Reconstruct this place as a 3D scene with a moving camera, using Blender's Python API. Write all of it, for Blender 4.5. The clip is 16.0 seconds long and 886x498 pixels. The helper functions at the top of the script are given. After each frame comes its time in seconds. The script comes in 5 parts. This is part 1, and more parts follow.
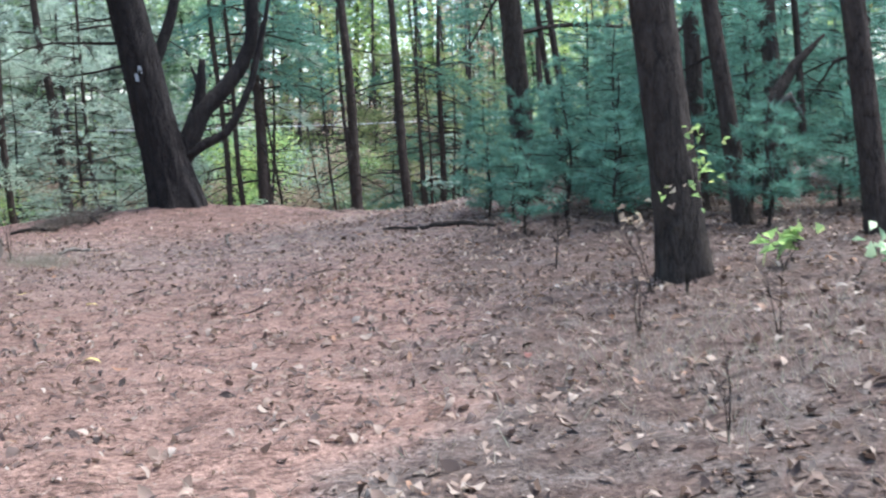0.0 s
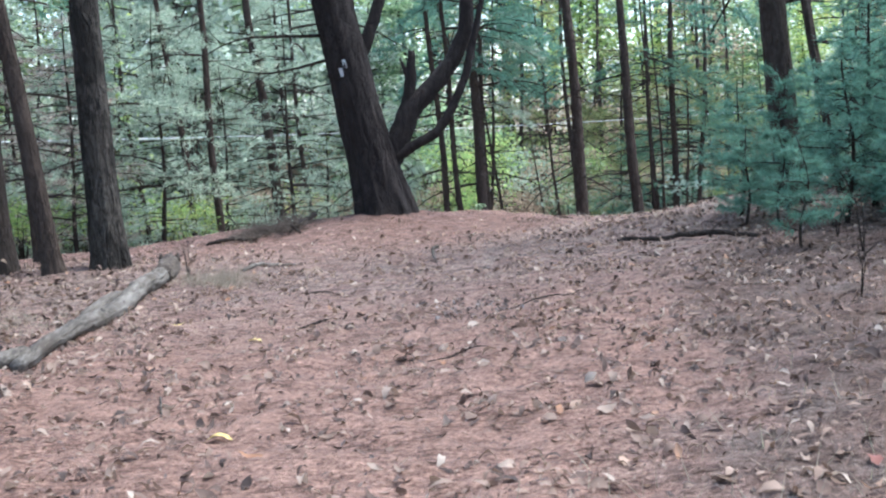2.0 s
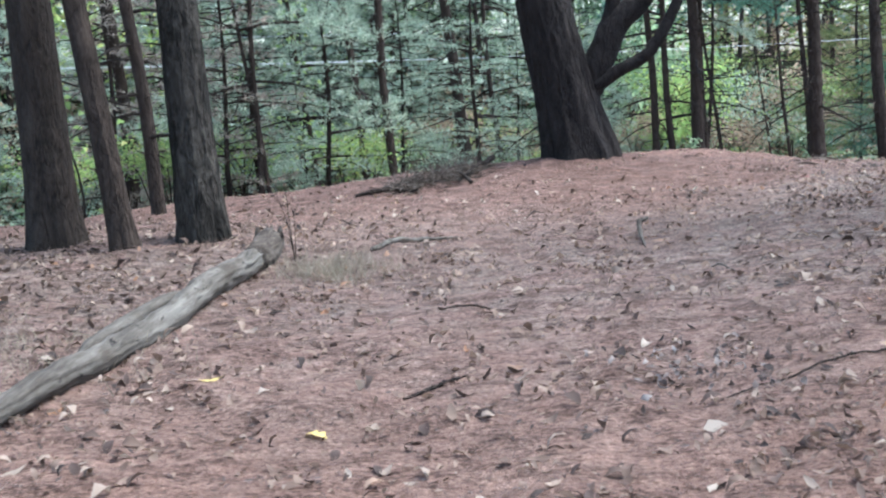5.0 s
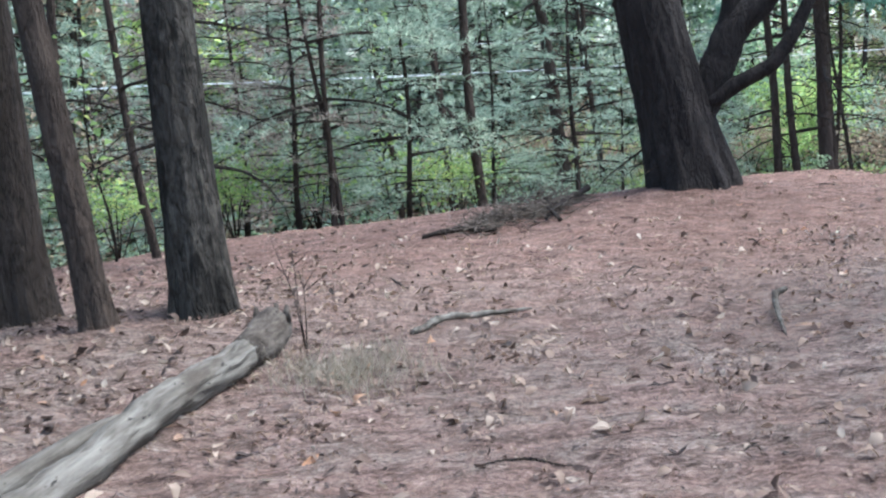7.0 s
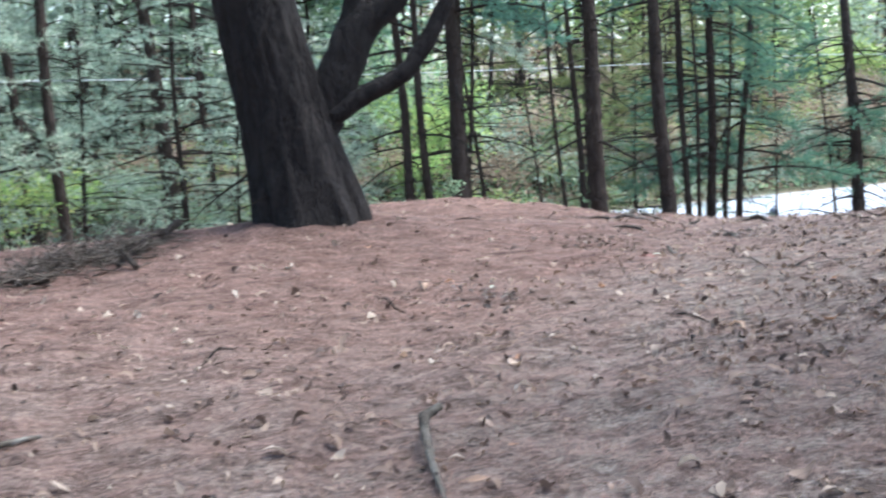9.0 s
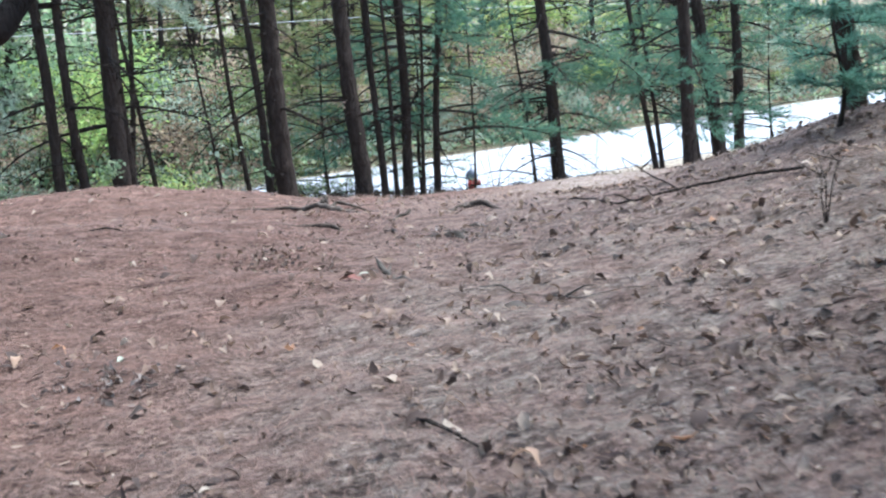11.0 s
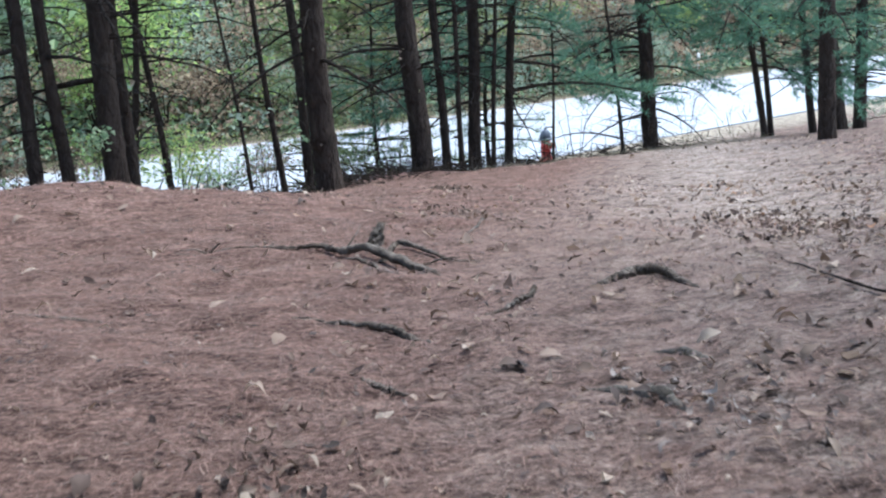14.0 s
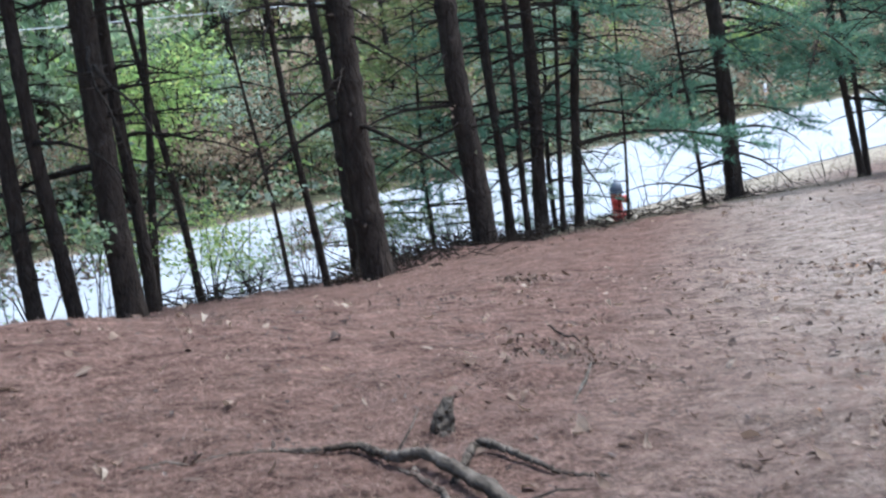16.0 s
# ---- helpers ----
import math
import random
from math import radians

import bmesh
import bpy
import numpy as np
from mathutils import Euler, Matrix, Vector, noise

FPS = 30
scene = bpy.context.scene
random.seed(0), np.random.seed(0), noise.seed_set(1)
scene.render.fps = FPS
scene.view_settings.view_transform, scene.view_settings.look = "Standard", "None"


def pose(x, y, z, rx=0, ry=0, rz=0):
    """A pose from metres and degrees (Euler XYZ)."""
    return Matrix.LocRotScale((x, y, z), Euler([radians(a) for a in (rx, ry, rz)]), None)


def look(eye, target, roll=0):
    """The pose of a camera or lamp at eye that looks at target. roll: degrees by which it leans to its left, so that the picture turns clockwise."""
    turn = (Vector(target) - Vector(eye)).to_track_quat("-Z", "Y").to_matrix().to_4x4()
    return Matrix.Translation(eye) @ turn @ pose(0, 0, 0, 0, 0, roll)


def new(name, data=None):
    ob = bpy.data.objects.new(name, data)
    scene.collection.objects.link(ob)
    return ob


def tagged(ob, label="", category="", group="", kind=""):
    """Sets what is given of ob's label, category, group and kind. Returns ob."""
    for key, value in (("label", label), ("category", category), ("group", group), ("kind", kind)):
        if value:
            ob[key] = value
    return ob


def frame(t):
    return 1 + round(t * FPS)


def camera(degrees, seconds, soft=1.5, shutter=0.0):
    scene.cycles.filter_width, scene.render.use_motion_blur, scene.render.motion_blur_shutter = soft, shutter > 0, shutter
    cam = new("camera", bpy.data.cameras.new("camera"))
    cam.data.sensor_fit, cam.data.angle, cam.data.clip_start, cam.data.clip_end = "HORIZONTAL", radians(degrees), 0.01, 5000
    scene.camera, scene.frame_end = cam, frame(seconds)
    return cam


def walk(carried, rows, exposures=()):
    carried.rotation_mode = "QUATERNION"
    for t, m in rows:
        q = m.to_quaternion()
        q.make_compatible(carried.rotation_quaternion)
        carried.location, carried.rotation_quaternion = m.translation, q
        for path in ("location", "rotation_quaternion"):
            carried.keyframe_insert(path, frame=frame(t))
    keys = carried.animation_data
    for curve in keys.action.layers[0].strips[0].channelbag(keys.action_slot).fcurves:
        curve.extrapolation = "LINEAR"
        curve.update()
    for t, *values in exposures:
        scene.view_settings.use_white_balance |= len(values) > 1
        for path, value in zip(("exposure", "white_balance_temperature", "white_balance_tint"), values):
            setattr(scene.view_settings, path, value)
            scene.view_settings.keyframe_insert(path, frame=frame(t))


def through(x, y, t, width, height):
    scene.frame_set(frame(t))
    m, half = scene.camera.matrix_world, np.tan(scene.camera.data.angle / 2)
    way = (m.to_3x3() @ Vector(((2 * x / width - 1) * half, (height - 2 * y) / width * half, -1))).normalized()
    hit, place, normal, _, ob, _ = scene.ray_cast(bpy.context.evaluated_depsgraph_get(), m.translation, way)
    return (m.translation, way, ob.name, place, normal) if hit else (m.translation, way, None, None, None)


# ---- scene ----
# ---- camera and walk ----
cam = camera(37.9, 16.0, soft=2.2, shutter=0.3)
EXPOSURES = [(0.0, 2.2, 5660, 6), (3.0, 2.21, 5600, 5), (5.8, 2.13, 5530, 3), (8.5, 2.2, 5580, 3), (10.2, 2.15, 5620, 3), (12.3, 1.88, 5610, 2), (16.0, 1.58, 5520, 3)]
PATH = [
    (0, (-0.748, -5.403, 1.496), (-0.214, -3.484, 1.321), -1.8),
    (0.5, (-0.625, -4.870, 1.492), (-0.210, -2.920, 1.336), 0.6),
    (1, (-0.494, -4.167, 1.438), (-0.327, -2.179, 1.298), -3.2),
    (1.5, (-0.439, -3.555, 1.414), (-0.241, -1.572, 1.251), -3.2),
    (2, (-0.283, -2.915, 1.405), (-0.087, -0.931, 1.248), -2.8),
    (2.5, (-0.199, -2.221, 1.391), (-0.028, -0.235, 1.235), -0.9),
    (3, (-0.073, -1.547, 1.368), (0.063, 0.444, 1.240), -3.8),
    (3.5, (-0.021, -0.882, 1.360), (-0.023, 1.111, 1.203), -1.5),
    (3.7, (-0.043, -0.621, 1.363), (-0.089, 1.371, 1.198), -1.7),
    (5.8, (0.145, 2.102, 1.521), (-0.022, 4.073, 1.225), -2.8),
    (6, (0.132, 2.347, 1.493), (-0.071, 4.317, 1.22), -2.6),
    (6.5, (0.18, 2.966, 1.524), (-0.081, 4.934, 1.28), -4.8),
    (7, (0.201, 3.627, 1.55), (-0.09, 5.591, 1.313), -3.7),
    (7.5, (0.184, 4.272, 1.547), (-0.062, 6.238, 1.279), -4.4),
    (8, (0.263, 5.066, 1.534), (0.149, 7.045, 1.268), -2.7),
    (8.5, (0.31, 5.858, 1.495), (0.395, 7.842, 1.255), -0.7),
    (9, (0.459, 6.596, 1.44), (0.733, 8.563, 1.203), -2.2),
    (9.5, (0.627, 7.212, 1.463), (1.134, 9.129, 1.202), -0.3),
    (10, (0.816, 7.794, 1.45), (1.527, 9.638, 1.145), -2.4),
    (10.2, (0.92, 8.047, 1.432), (1.653, 9.882, 1.122), -2.6),
    (12.3, (1.718, 11.437, 1.449), (2.424, 13.274, 1.095), -5.4),
    (12.5, (1.818, 11.676, 1.427), (2.543, 13.504, 1.063), -5.2),
    (13, (2.057, 12.356, 1.463), (2.768, 14.192, 1.112), -1.6),
    (13.5, (2.251, 12.997, 1.467), (2.941, 14.834, 1.08), -4.5),
    (14, (2.514, 13.685, 1.465), (3.165, 15.53, 1.05), -2.5),
    (14.5, (2.673, 14.384, 1.419), (3.312, 16.24, 1.036), -4.0),
    (15, (2.918, 15.011, 1.405), (3.555, 16.865, 1.012), -5.2),
    (15.5, (3.092, 15.626, 1.437), (3.72, 17.483, 1.044), -3.6),
    (16, (3.254, 16.14, 1.501), (3.833, 18.022, 1.155), -5.8),
]
walk(cam, [(t, look(eye, target, roll)) for t, eye, target, roll in PATH], EXPOSURES)

# ---- world and sun: a high overcast over the wood ----
SUN_EL, SUN_AZ = radians(66), radians(75)
world = bpy.data.worlds.new("overcast_sky")
scene.world = world
world.use_nodes = True
wn, wl = world.node_tree.nodes, world.node_tree.links
sky = wn.new("ShaderNodeTexSky")
sky.sky_type, sky.sun_disc = "NISHITA", False
sky.sun_elevation, sky.sun_rotation = SUN_EL, SUN_AZ
sky.air_density, sky.dust_density, sky.ozone_density = 1.0, 3.0, 1.0
wl.new(sky.outputs[0], wn["Background"].inputs[0])
wn["Background"].inputs[1].default_value = 0.15
sun = new("sun", bpy.data.lights.new("sun", "SUN"))
sun.data.energy, sun.data.angle, sun.data.color = 1.9, radians(32), (1.0, 0.97, 0.93)
sun.matrix_world = look((0, 0, 30), (-math.sin(SUN_AZ) * math.cos(SUN_EL), -math.cos(SUN_AZ) * math.cos(SUN_EL), 30 - math.sin(SUN_EL)))


# ---- materials ----
class Nodes:
    """A small helper that strings shader nodes together."""

    def __init__(self, name):
        self.mat = bpy.data.materials.new(name)
        self.mat.use_nodes = True
        self.tree = self.mat.node_tree
        self.shader = self.tree.nodes["Principled BSDF"]
        self.out = self.tree.nodes["Material Output"]

    def add(self, kind, **values):
        node = self.tree.nodes.new(kind)
        for key, value in values.items():
            node.inputs[key.replace("_", " ")].default_value = value
        return node

    def link(self, a, b):
        self.tree.links.new(a, b)

    def ramp(self, source, stops):
        node = self.tree.nodes.new("ShaderNodeValToRGB")
        marks = node.color_ramp.elements
        while len(marks) < len(stops):
            marks.new(0.5)
        for mark, (at, colour) in zip(marks, stops):
            mark.position, mark.color = at, (*colour, 1)
        self.link(source, node.inputs[0])
        return node.outputs[0]

    def mix(self, factor, a, b, blend="MIX"):
        node = self.tree.nodes.new("ShaderNodeMix")
        node.data_type, node.blend_type = "RGBA", blend
        for value, socket in ((factor, node.inputs[0]), (a, node.inputs[6]), (b, node.inputs[7])):
            if isinstance(value, (int, float)):
                socket.default_value = value
            elif isinstance(value, tuple):
                socket.default_value = (*value, 1)
            else:
                self.link(value, socket)
        return node.outputs[2]

    def coords(self, kind="Object", scale=(1, 1, 1)):
        tex = self.tree.nodes.new("ShaderNodeTexCoord")
        mapping = self.tree.nodes.new("ShaderNodeMapping")
        mapping.inputs["Scale"].default_value = scale
        self.link(tex.outputs[kind], mapping.inputs[0])
        return mapping.outputs[0]

    def place(self):
        return self.tree.nodes.new("ShaderNodeNewGeometry").outputs["Position"]

    def noise(self, where, scale, detail=4.0, rough=0.55):
        node = self.add("ShaderNodeTexNoise", Scale=scale, Detail=detail, Roughness=rough)
        self.link(where, node.inputs["Vector"])
        return node.outputs[0]

    def bump(self, height, strength, distance):
        node = self.add("ShaderNodeBump", Strength=strength, Distance=distance)
        self.link(height, node.inputs["Height"])
        self.link(node.outputs[0], self.shader.inputs["Normal"])

    def paint(self, colour, rough=0.85, metal=0.0, gloss=0.3):
        if isinstance(colour, tuple):
            self.shader.inputs["Base Color"].default_value = (*colour, 1)
        else:
            self.link(colour, self.shader.inputs["Base Color"])
        self.shader.inputs["Roughness"].default_value = rough
        self.shader.inputs["Metallic"].default_value = metal
        self.shader.inputs["Specular IOR Level"].default_value = gloss
        return self.mat


def bark(name, dark, mid, light, grain=9.0, lichen=None, along=(1, 1, 0.26)):
    n = Nodes(name)
    where = n.coords("Object", along)
    warp = n.noise(n.coords("Object", (1, 1, 0.4)), 6.0, 3.0)
    vor = n.tree.nodes.new("ShaderNodeTexVoronoi")
    vor.feature = "DISTANCE_TO_EDGE"
    vor.inputs["Scale"].default_value = grain
    shift = n.tree.nodes.new("ShaderNodeVectorMath")
    shift.operation = "MULTIPLY_ADD"
    n.link(warp, shift.inputs[0])
    shift.inputs[1].default_value = (0.25, 0.25, 0.05)
    n.link(where, shift.inputs[2])
    n.link(shift.outputs[0], vor.inputs["Vector"])
    plates = n.ramp(vor.outputs[0], [(0.0, dark), (0.12, mid), (0.5, light)])
    fine = n.noise(n.coords("Object", tuple(max(a, 0.3) for a in along)), 60.0, 6.0)
    colour = n.mix(0.5, plates, n.ramp(fine, [(0.3, dark), (0.7, light)]))
    broad = n.noise(n.coords("Object"), 1.7, 4.0)
    colour = n.mix(n.ramp(broad, [(0.42, (0, 0, 0)), (0.62, (0.55, 0.55, 0.55))]), colour, mid)
    if lichen:
        spots = n.noise(n.coords("Object", (1, 1, 0.5)), 4.3, 5.0, 0.65)
        colour = n.mix(n.ramp(spots, [(0.49, (0, 0, 0)), (0.55, (0.9, 0.9, 0.9))]), colour, lichen)
    n.bump(n.mix(0.35, vor.outputs[0], fine), 1.0, 0.09)
    return n.paint(colour, 0.92, gloss=0.15)


PINE_BARK = bark("pine_bark", (0.0127, 0.0094, 0.0077), (0.0436, 0.0310, 0.0233), (0.0928, 0.0678, 0.0511))
GREY_BARK = bark("grey_bark", (0.0109, 0.0082, 0.0064), (0.0381, 0.0277, 0.0211), (0.0805, 0.0609, 0.0463), 8.0)
MOTTLED_BARK = bark("mottled_bark", (0.0120, 0.0100, 0.0078), (0.0450, 0.0370, 0.0295), (0.1020, 0.0880, 0.0700), 12.0, (0.0165, 0.0138, 0.0108))
BIG_BARK = bark("old_pine_bark", (0.0064, 0.0049, 0.0044), (0.0201, 0.0155, 0.0134), (0.0456, 0.0357, 0.0303), 6.5)
TWIG_BARK = bark("twig_bark", (0.0136, 0.0101, 0.0078), (0.0311, 0.0227, 0.0173), (0.0576, 0.0429, 0.0329), 20.0)


def weathered(name, tone=1.0, stretch=0.07, tint=(1.0, 1.0, 1.0)):
    """Barkless grey wood: long grain, bleached streaks, dark knots and pits."""
    n = Nodes(name)

    def wood(*c):
        return tuple(tone * v * w for v, w in zip(c, tint))

    grain = n.noise(n.coords("Object", (1, stretch, 1)), 46.0, 6.0, 0.6)
    streak = n.noise(n.coords("Object", (1, stretch * 1.7, 1)), 11.0, 4.0, 0.6)
    colour = n.mix(0.55, n.ramp(grain, [(0.34, wood(0.046, 0.039, 0.034)), (0.5, wood(0.122, 0.109, 0.097)), (0.68, wood(0.222, 0.204, 0.186))]), n.ramp(streak, [(0.38, wood(0.058, 0.049, 0.042)), (0.5, wood(0.138, 0.124, 0.110)), (0.66, wood(0.280, 0.262, 0.243))]))
    rot = n.noise(n.coords("Object", (1, 0.4, 1)), 4.5, 5.0, 0.65)
    colour = n.mix(n.ramp(rot, [(0.55, (0, 0, 0)), (0.66, (0.75, 0.75, 0.75))]), colour, wood(0.072, 0.058, 0.047))
    pits = n.noise(n.coords("Object", (1, 0.45, 1)), 19.0, 3.0, 0.6)
    colour = n.mix(n.ramp(pits, [(0.655, (0, 0, 0)), (0.70, (0.9, 0.9, 0.9))]), colour, wood(0.018, 0.015, 0.013))
    n.bump(n.mix(0.4, grain, streak), 0.6, 0.03)
    return n.paint(colour, 0.9, gloss=0.15)


DEAD_WOOD = weathered("weathered_wood", 0.66, tint=(1.04, 1.0, 0.92))
ROTTEN_WOOD = weathered("rotten_wood", 0.46, 0.3, (1.08, 0.96, 0.85))
ROOT_WOOD = weathered("root_wood", 0.64, 0.35, (1.08, 0.96, 0.85))


def foliage(name, stops, through=0.35, rough=0.6, by_object=0.25):
    n = Nodes(name)
    geo = n.tree.nodes.new("ShaderNodeNewGeometry")
    info = n.tree.nodes.new("ShaderNodeObjectInfo")
    blend = n.tree.nodes.new("ShaderNodeMix")
    blend.inputs[0].default_value = by_object
    n.link(geo.outputs["Random Per Island"], blend.inputs[2])
    n.link(info.outputs["Random"], blend.inputs[3])
    colour = n.ramp(blend.outputs[0], stops)
    n.paint(colour, rough, gloss=0.3)
    lit = n.tree.nodes.new("ShaderNodeBsdfTranslucent")
    n.link(colour, lit.inputs[0])
    both = n.tree.nodes.new("ShaderNodeMixShader")
    both.inputs[0].default_value = through
    n.link(n.shader.outputs[0], both.inputs[1])
    n.link(lit.outputs[0], both.inputs[2])
    n.link(both.outputs[0], n.out.inputs[0])
    return n.mat


PINE_NEEDLES = foliage("pine_needles", [(0.0, (0.060, 0.130, 0.088)), (0.5, (0.105, 0.210, 0.138)), (0.85, (0.150, 0.262, 0.150)), (1.0, (0.280, 0.280, 0.125))])
YOUNG_NEEDLES = foliage("young_pine_needles", [(0.0, (0.062, 0.140, 0.100)), (0.5, (0.118, 0.238, 0.168)), (1.0, (0.195, 0.330, 0.225))], 0.5)
# pale needles, lightened further: the sky's backlight is in the colour
PALE_NEEDLES = foliage("pale_pine_needles", [(0.0, (0.100, 0.148, 0.108)), (0.30, (0.240, 0.318, 0.228)), (0.7, (0.430, 0.500, 0.375)), (0.9, (0.590, 0.620, 0.480)), (1.0, (0.530, 0.450, 0.320))], 0.6)
GOLD_NEEDLES = foliage("yellowing_pine_needles", [(0.0, (0.102, 0.156, 0.072)), (0.5, (0.204, 0.240, 0.090)), (1.0, (0.348, 0.300, 0.108))])
TAN_NEEDLES = foliage("dead_pine_needles", [(0.0, (0.16, 0.125, 0.100)), (0.5, (0.30, 0.245, 0.20)), (0.85, (0.44, 0.38, 0.31)), (1.0, (0.36, 0.40, 0.30))], 0.5)
# the palest stop paints the highlights of sky-lit leaves
GREEN_LEAVES = foliage("green_leaves", [(0.0, (0.090, 0.150, 0.085)), (0.5, (0.235, 0.335, 0.180)), (0.85, (0.43, 0.51, 0.31)), (1.0, (0.58, 0.62, 0.44))], 0.65)
LIME_LEAVES = foliage("yellow_green_leaves", [(0.0, (0.150, 0.250, 0.085)), (0.6, (0.330, 0.450, 0.150)), (1.0, (0.580, 0.540, 0.200))], 0.65)
RUST_LEAVES = foliage("rust_leaves", [(0.0, (0.15, 0.105, 0.080)), (0.5, (0.31, 0.225, 0.160)), (0.8, (0.43, 0.35, 0.24)), (1.0, (0.30, 0.34, 0.18))], 0.55)
PALE_LEAVES = foliage("pale_grey_green_leaves", [(0.0, (0.150, 0.205, 0.160)), (0.5, (0.270, 0.335, 0.260)), (1.0, (0.430, 0.480, 0.370))], 0.6)
LITTER_STOPS = [(0.0, (0.034, 0.023, 0.018)), (0.15, (0.080, 0.052, 0.041)), (0.45, (0.168, 0.110, 0.079)), (0.76, (0.248, 0.174, 0.128)), (0.90, (0.305, 0.232, 0.175)), (0.97, (0.37, 0.305, 0.240)), (1.0, (0.31, 0.155, 0.08))]
# litter colours scaled down: tree shade put into the leaves' own colour
SHADED_STOPS = [(at, tuple((0.62 if at < 0.9 else 0.95) * v for v in colour)) for at, colour in LITTER_STOPS]
DARK_SHADED_LEAF = foliage("dark_shaded_leaf", SHADED_STOPS, 0.3, 0.75, 0.0)
BARK_CHIP = foliage("bark_chip", [(0.0, (0.030, 0.021, 0.017)), (0.7, (0.078, 0.052, 0.042)), (1.0, (0.14, 0.105, 0.088))], 0.0, 0.85, 0.0)
DRY_LEAF = foliage("dry_leaf", LITTER_STOPS, 0.3, 0.75, 1.0)
LITTER_LEAF = foliage("litter_leaf", LITTER_STOPS, 0.3, 0.75, 0.0)
YELLOW_LEAF = foliage("yellow_fallen_leaf", [(0.0, (0.50, 0.36, 0.10)), (1.0, (0.58, 0.45, 0.16))], 0.2)
PALE_DRIFT = foliage("bleached_leaf", [(0.0, (0.06, 0.045, 0.038)), (0.5, (0.16, 0.12, 0.10)), (0.85, (0.29, 0.25, 0.22)), (1.0, (0.42, 0.38, 0.35))], 0.15, 0.75, 0.0)
TAN_LEAF = foliage("tan_fallen_leaf", [(0.0, (0.42, 0.30, 0.21)), (1.0, (0.50, 0.38, 0.28))], 0.2)
SAGE_LEAF = foliage("pale_green_fallen_leaf", [(0.0, (0.34, 0.37, 0.28)), (1.0, (0.42, 0.45, 0.34))], 0.2)
RED_LEAF = foliage("red_fallen_leaf", [(0.0, (0.13, 0.042, 0.030)), (1.0, (0.19, 0.070, 0.045))], 0.2)
FALLEN_NEEDLE = foliage("fallen_pine_needle", [(0.0, (0.062, 0.039, 0.031)), (0.45, (0.140, 0.078, 0.057)), (0.8, (0.190, 0.112, 0.082)), (1.0, (0.24, 0.158, 0.118))], 0.1, 0.7, 0.0)
DRY_GRASS = foliage("dry_grass", [(0.0, (0.20, 0.16, 0.11)), (0.6, (0.30, 0.26, 0.19)), (1.0, (0.22, 0.24, 0.14))], 0.3)


def ground_material():
    n = Nodes("needle_litter")
    p = n.place()
    broad, mid, fine = n.noise(p, 0.55, 4.0), n.noise(p, 3.2, 6.0, 0.65), n.noise(p, 26.0, 8.0, 0.7)
    streak = n.tree.nodes.new("ShaderNodeVectorMath")
    streak.operation = "MULTIPLY"
    n.link(p, streak.inputs[0])
    streak.inputs[1].default_value = (1.0, 1.7, 1.0)
    fibre = n.noise(streak.outputs[0], 38.0, 7.0, 0.75)
    red = n.ramp(fine, [(0.32, (0.080, 0.054, 0.046)), (0.5, (0.226, 0.150, 0.126)), (0.70, (0.365, 0.262, 0.224))])
    tan = n.ramp(fibre, [(0.34, (0.074, 0.058, 0.049)), (0.5, (0.205, 0.162, 0.135)), (0.68, (0.37, 0.315, 0.270))])
    brown = n.ramp(fine, [(0.30, (0.070, 0.045, 0.036)), (0.5, (0.16, 0.105, 0.080)), (0.72, (0.29, 0.205, 0.155))])
    colour = n.mix(n.ramp(mid, [(0.42, (0, 0, 0)), (0.58, (1, 1, 1))]), red, tan)
    colour = n.mix(n.ramp(fibre, [(0.38, (0.9, 0.9, 0.9)), (0.50, (0, 0, 0))]), colour, brown)
    clump = n.noise(streak.outputs[0], 7.5, 5.0, 0.7)
    colour = n.mix(n.ramp(clump, [(0.40, (0.9, 0.9, 0.9)), (0.49, (0, 0, 0))]), colour, n.ramp(fine, [(0.3, (0.050, 0.034, 0.029)), (0.7, (0.155, 0.105, 0.085))]))
    colour = n.mix(n.ramp(clump, [(0.56, (0, 0, 0)), (0.68, (0.6, 0.6, 0.6))]), colour, n.ramp(fibre, [(0.35, (0.24, 0.165, 0.135)), (0.65, (0.47, 0.36, 0.30))]))
    flecks = n.noise(streak.outputs[0], 17.0, 4.0, 0.75)
    colour = n.mix(n.ramp(flecks, [(0.33, (0.8, 0.8, 0.8)), (0.41, (0, 0, 0))]), colour, (0.045, 0.032, 0.028))
    split = n.tree.nodes.new("ShaderNodeSeparateXYZ")
    n.link(p, split.inputs[0])

    def calc(op, a, b=None):
        node = n.tree.nodes.new("ShaderNodeMath")
        node.operation = op
        for value, socket in zip((a, b), node.inputs):
            if isinstance(value, (int, float)):
                socket.default_value = value
            elif value is not None:
                n.link(value, socket)
        return node.outputs[0]

    # leaf mould on the bank beside the trail, darkened in colour for the young pines' shade; worn pale earth lower down
    # the trail, sand along the road
    side = calc("SUBTRACT", split.outputs[0], calc("MULTIPLY_ADD", split.outputs[1], 0.32))
    side = calc("ADD", side, calc("MULTIPLY", broad, 3.0))
    bank = n.ramp(calc("MULTIPLY_ADD", side, 0.25), [(0.90, (0, 0, 0)), (1.0, (0.95, 0.95, 0.95))])
    shaded_mould = n.mix(n.ramp(mid, [(0.4, (0, 0, 0)), (0.6, (1, 1, 1))]), n.ramp(fine, [(0.30, (0.035, 0.024, 0.019)), (0.5, (0.085, 0.058, 0.044)), (0.72, (0.18, 0.13, 0.10))]), n.ramp(fibre, [(0.34, (0.045, 0.036, 0.030)), (0.5, (0.115, 0.092, 0.076)), (0.68, (0.23, 0.195, 0.165))]))
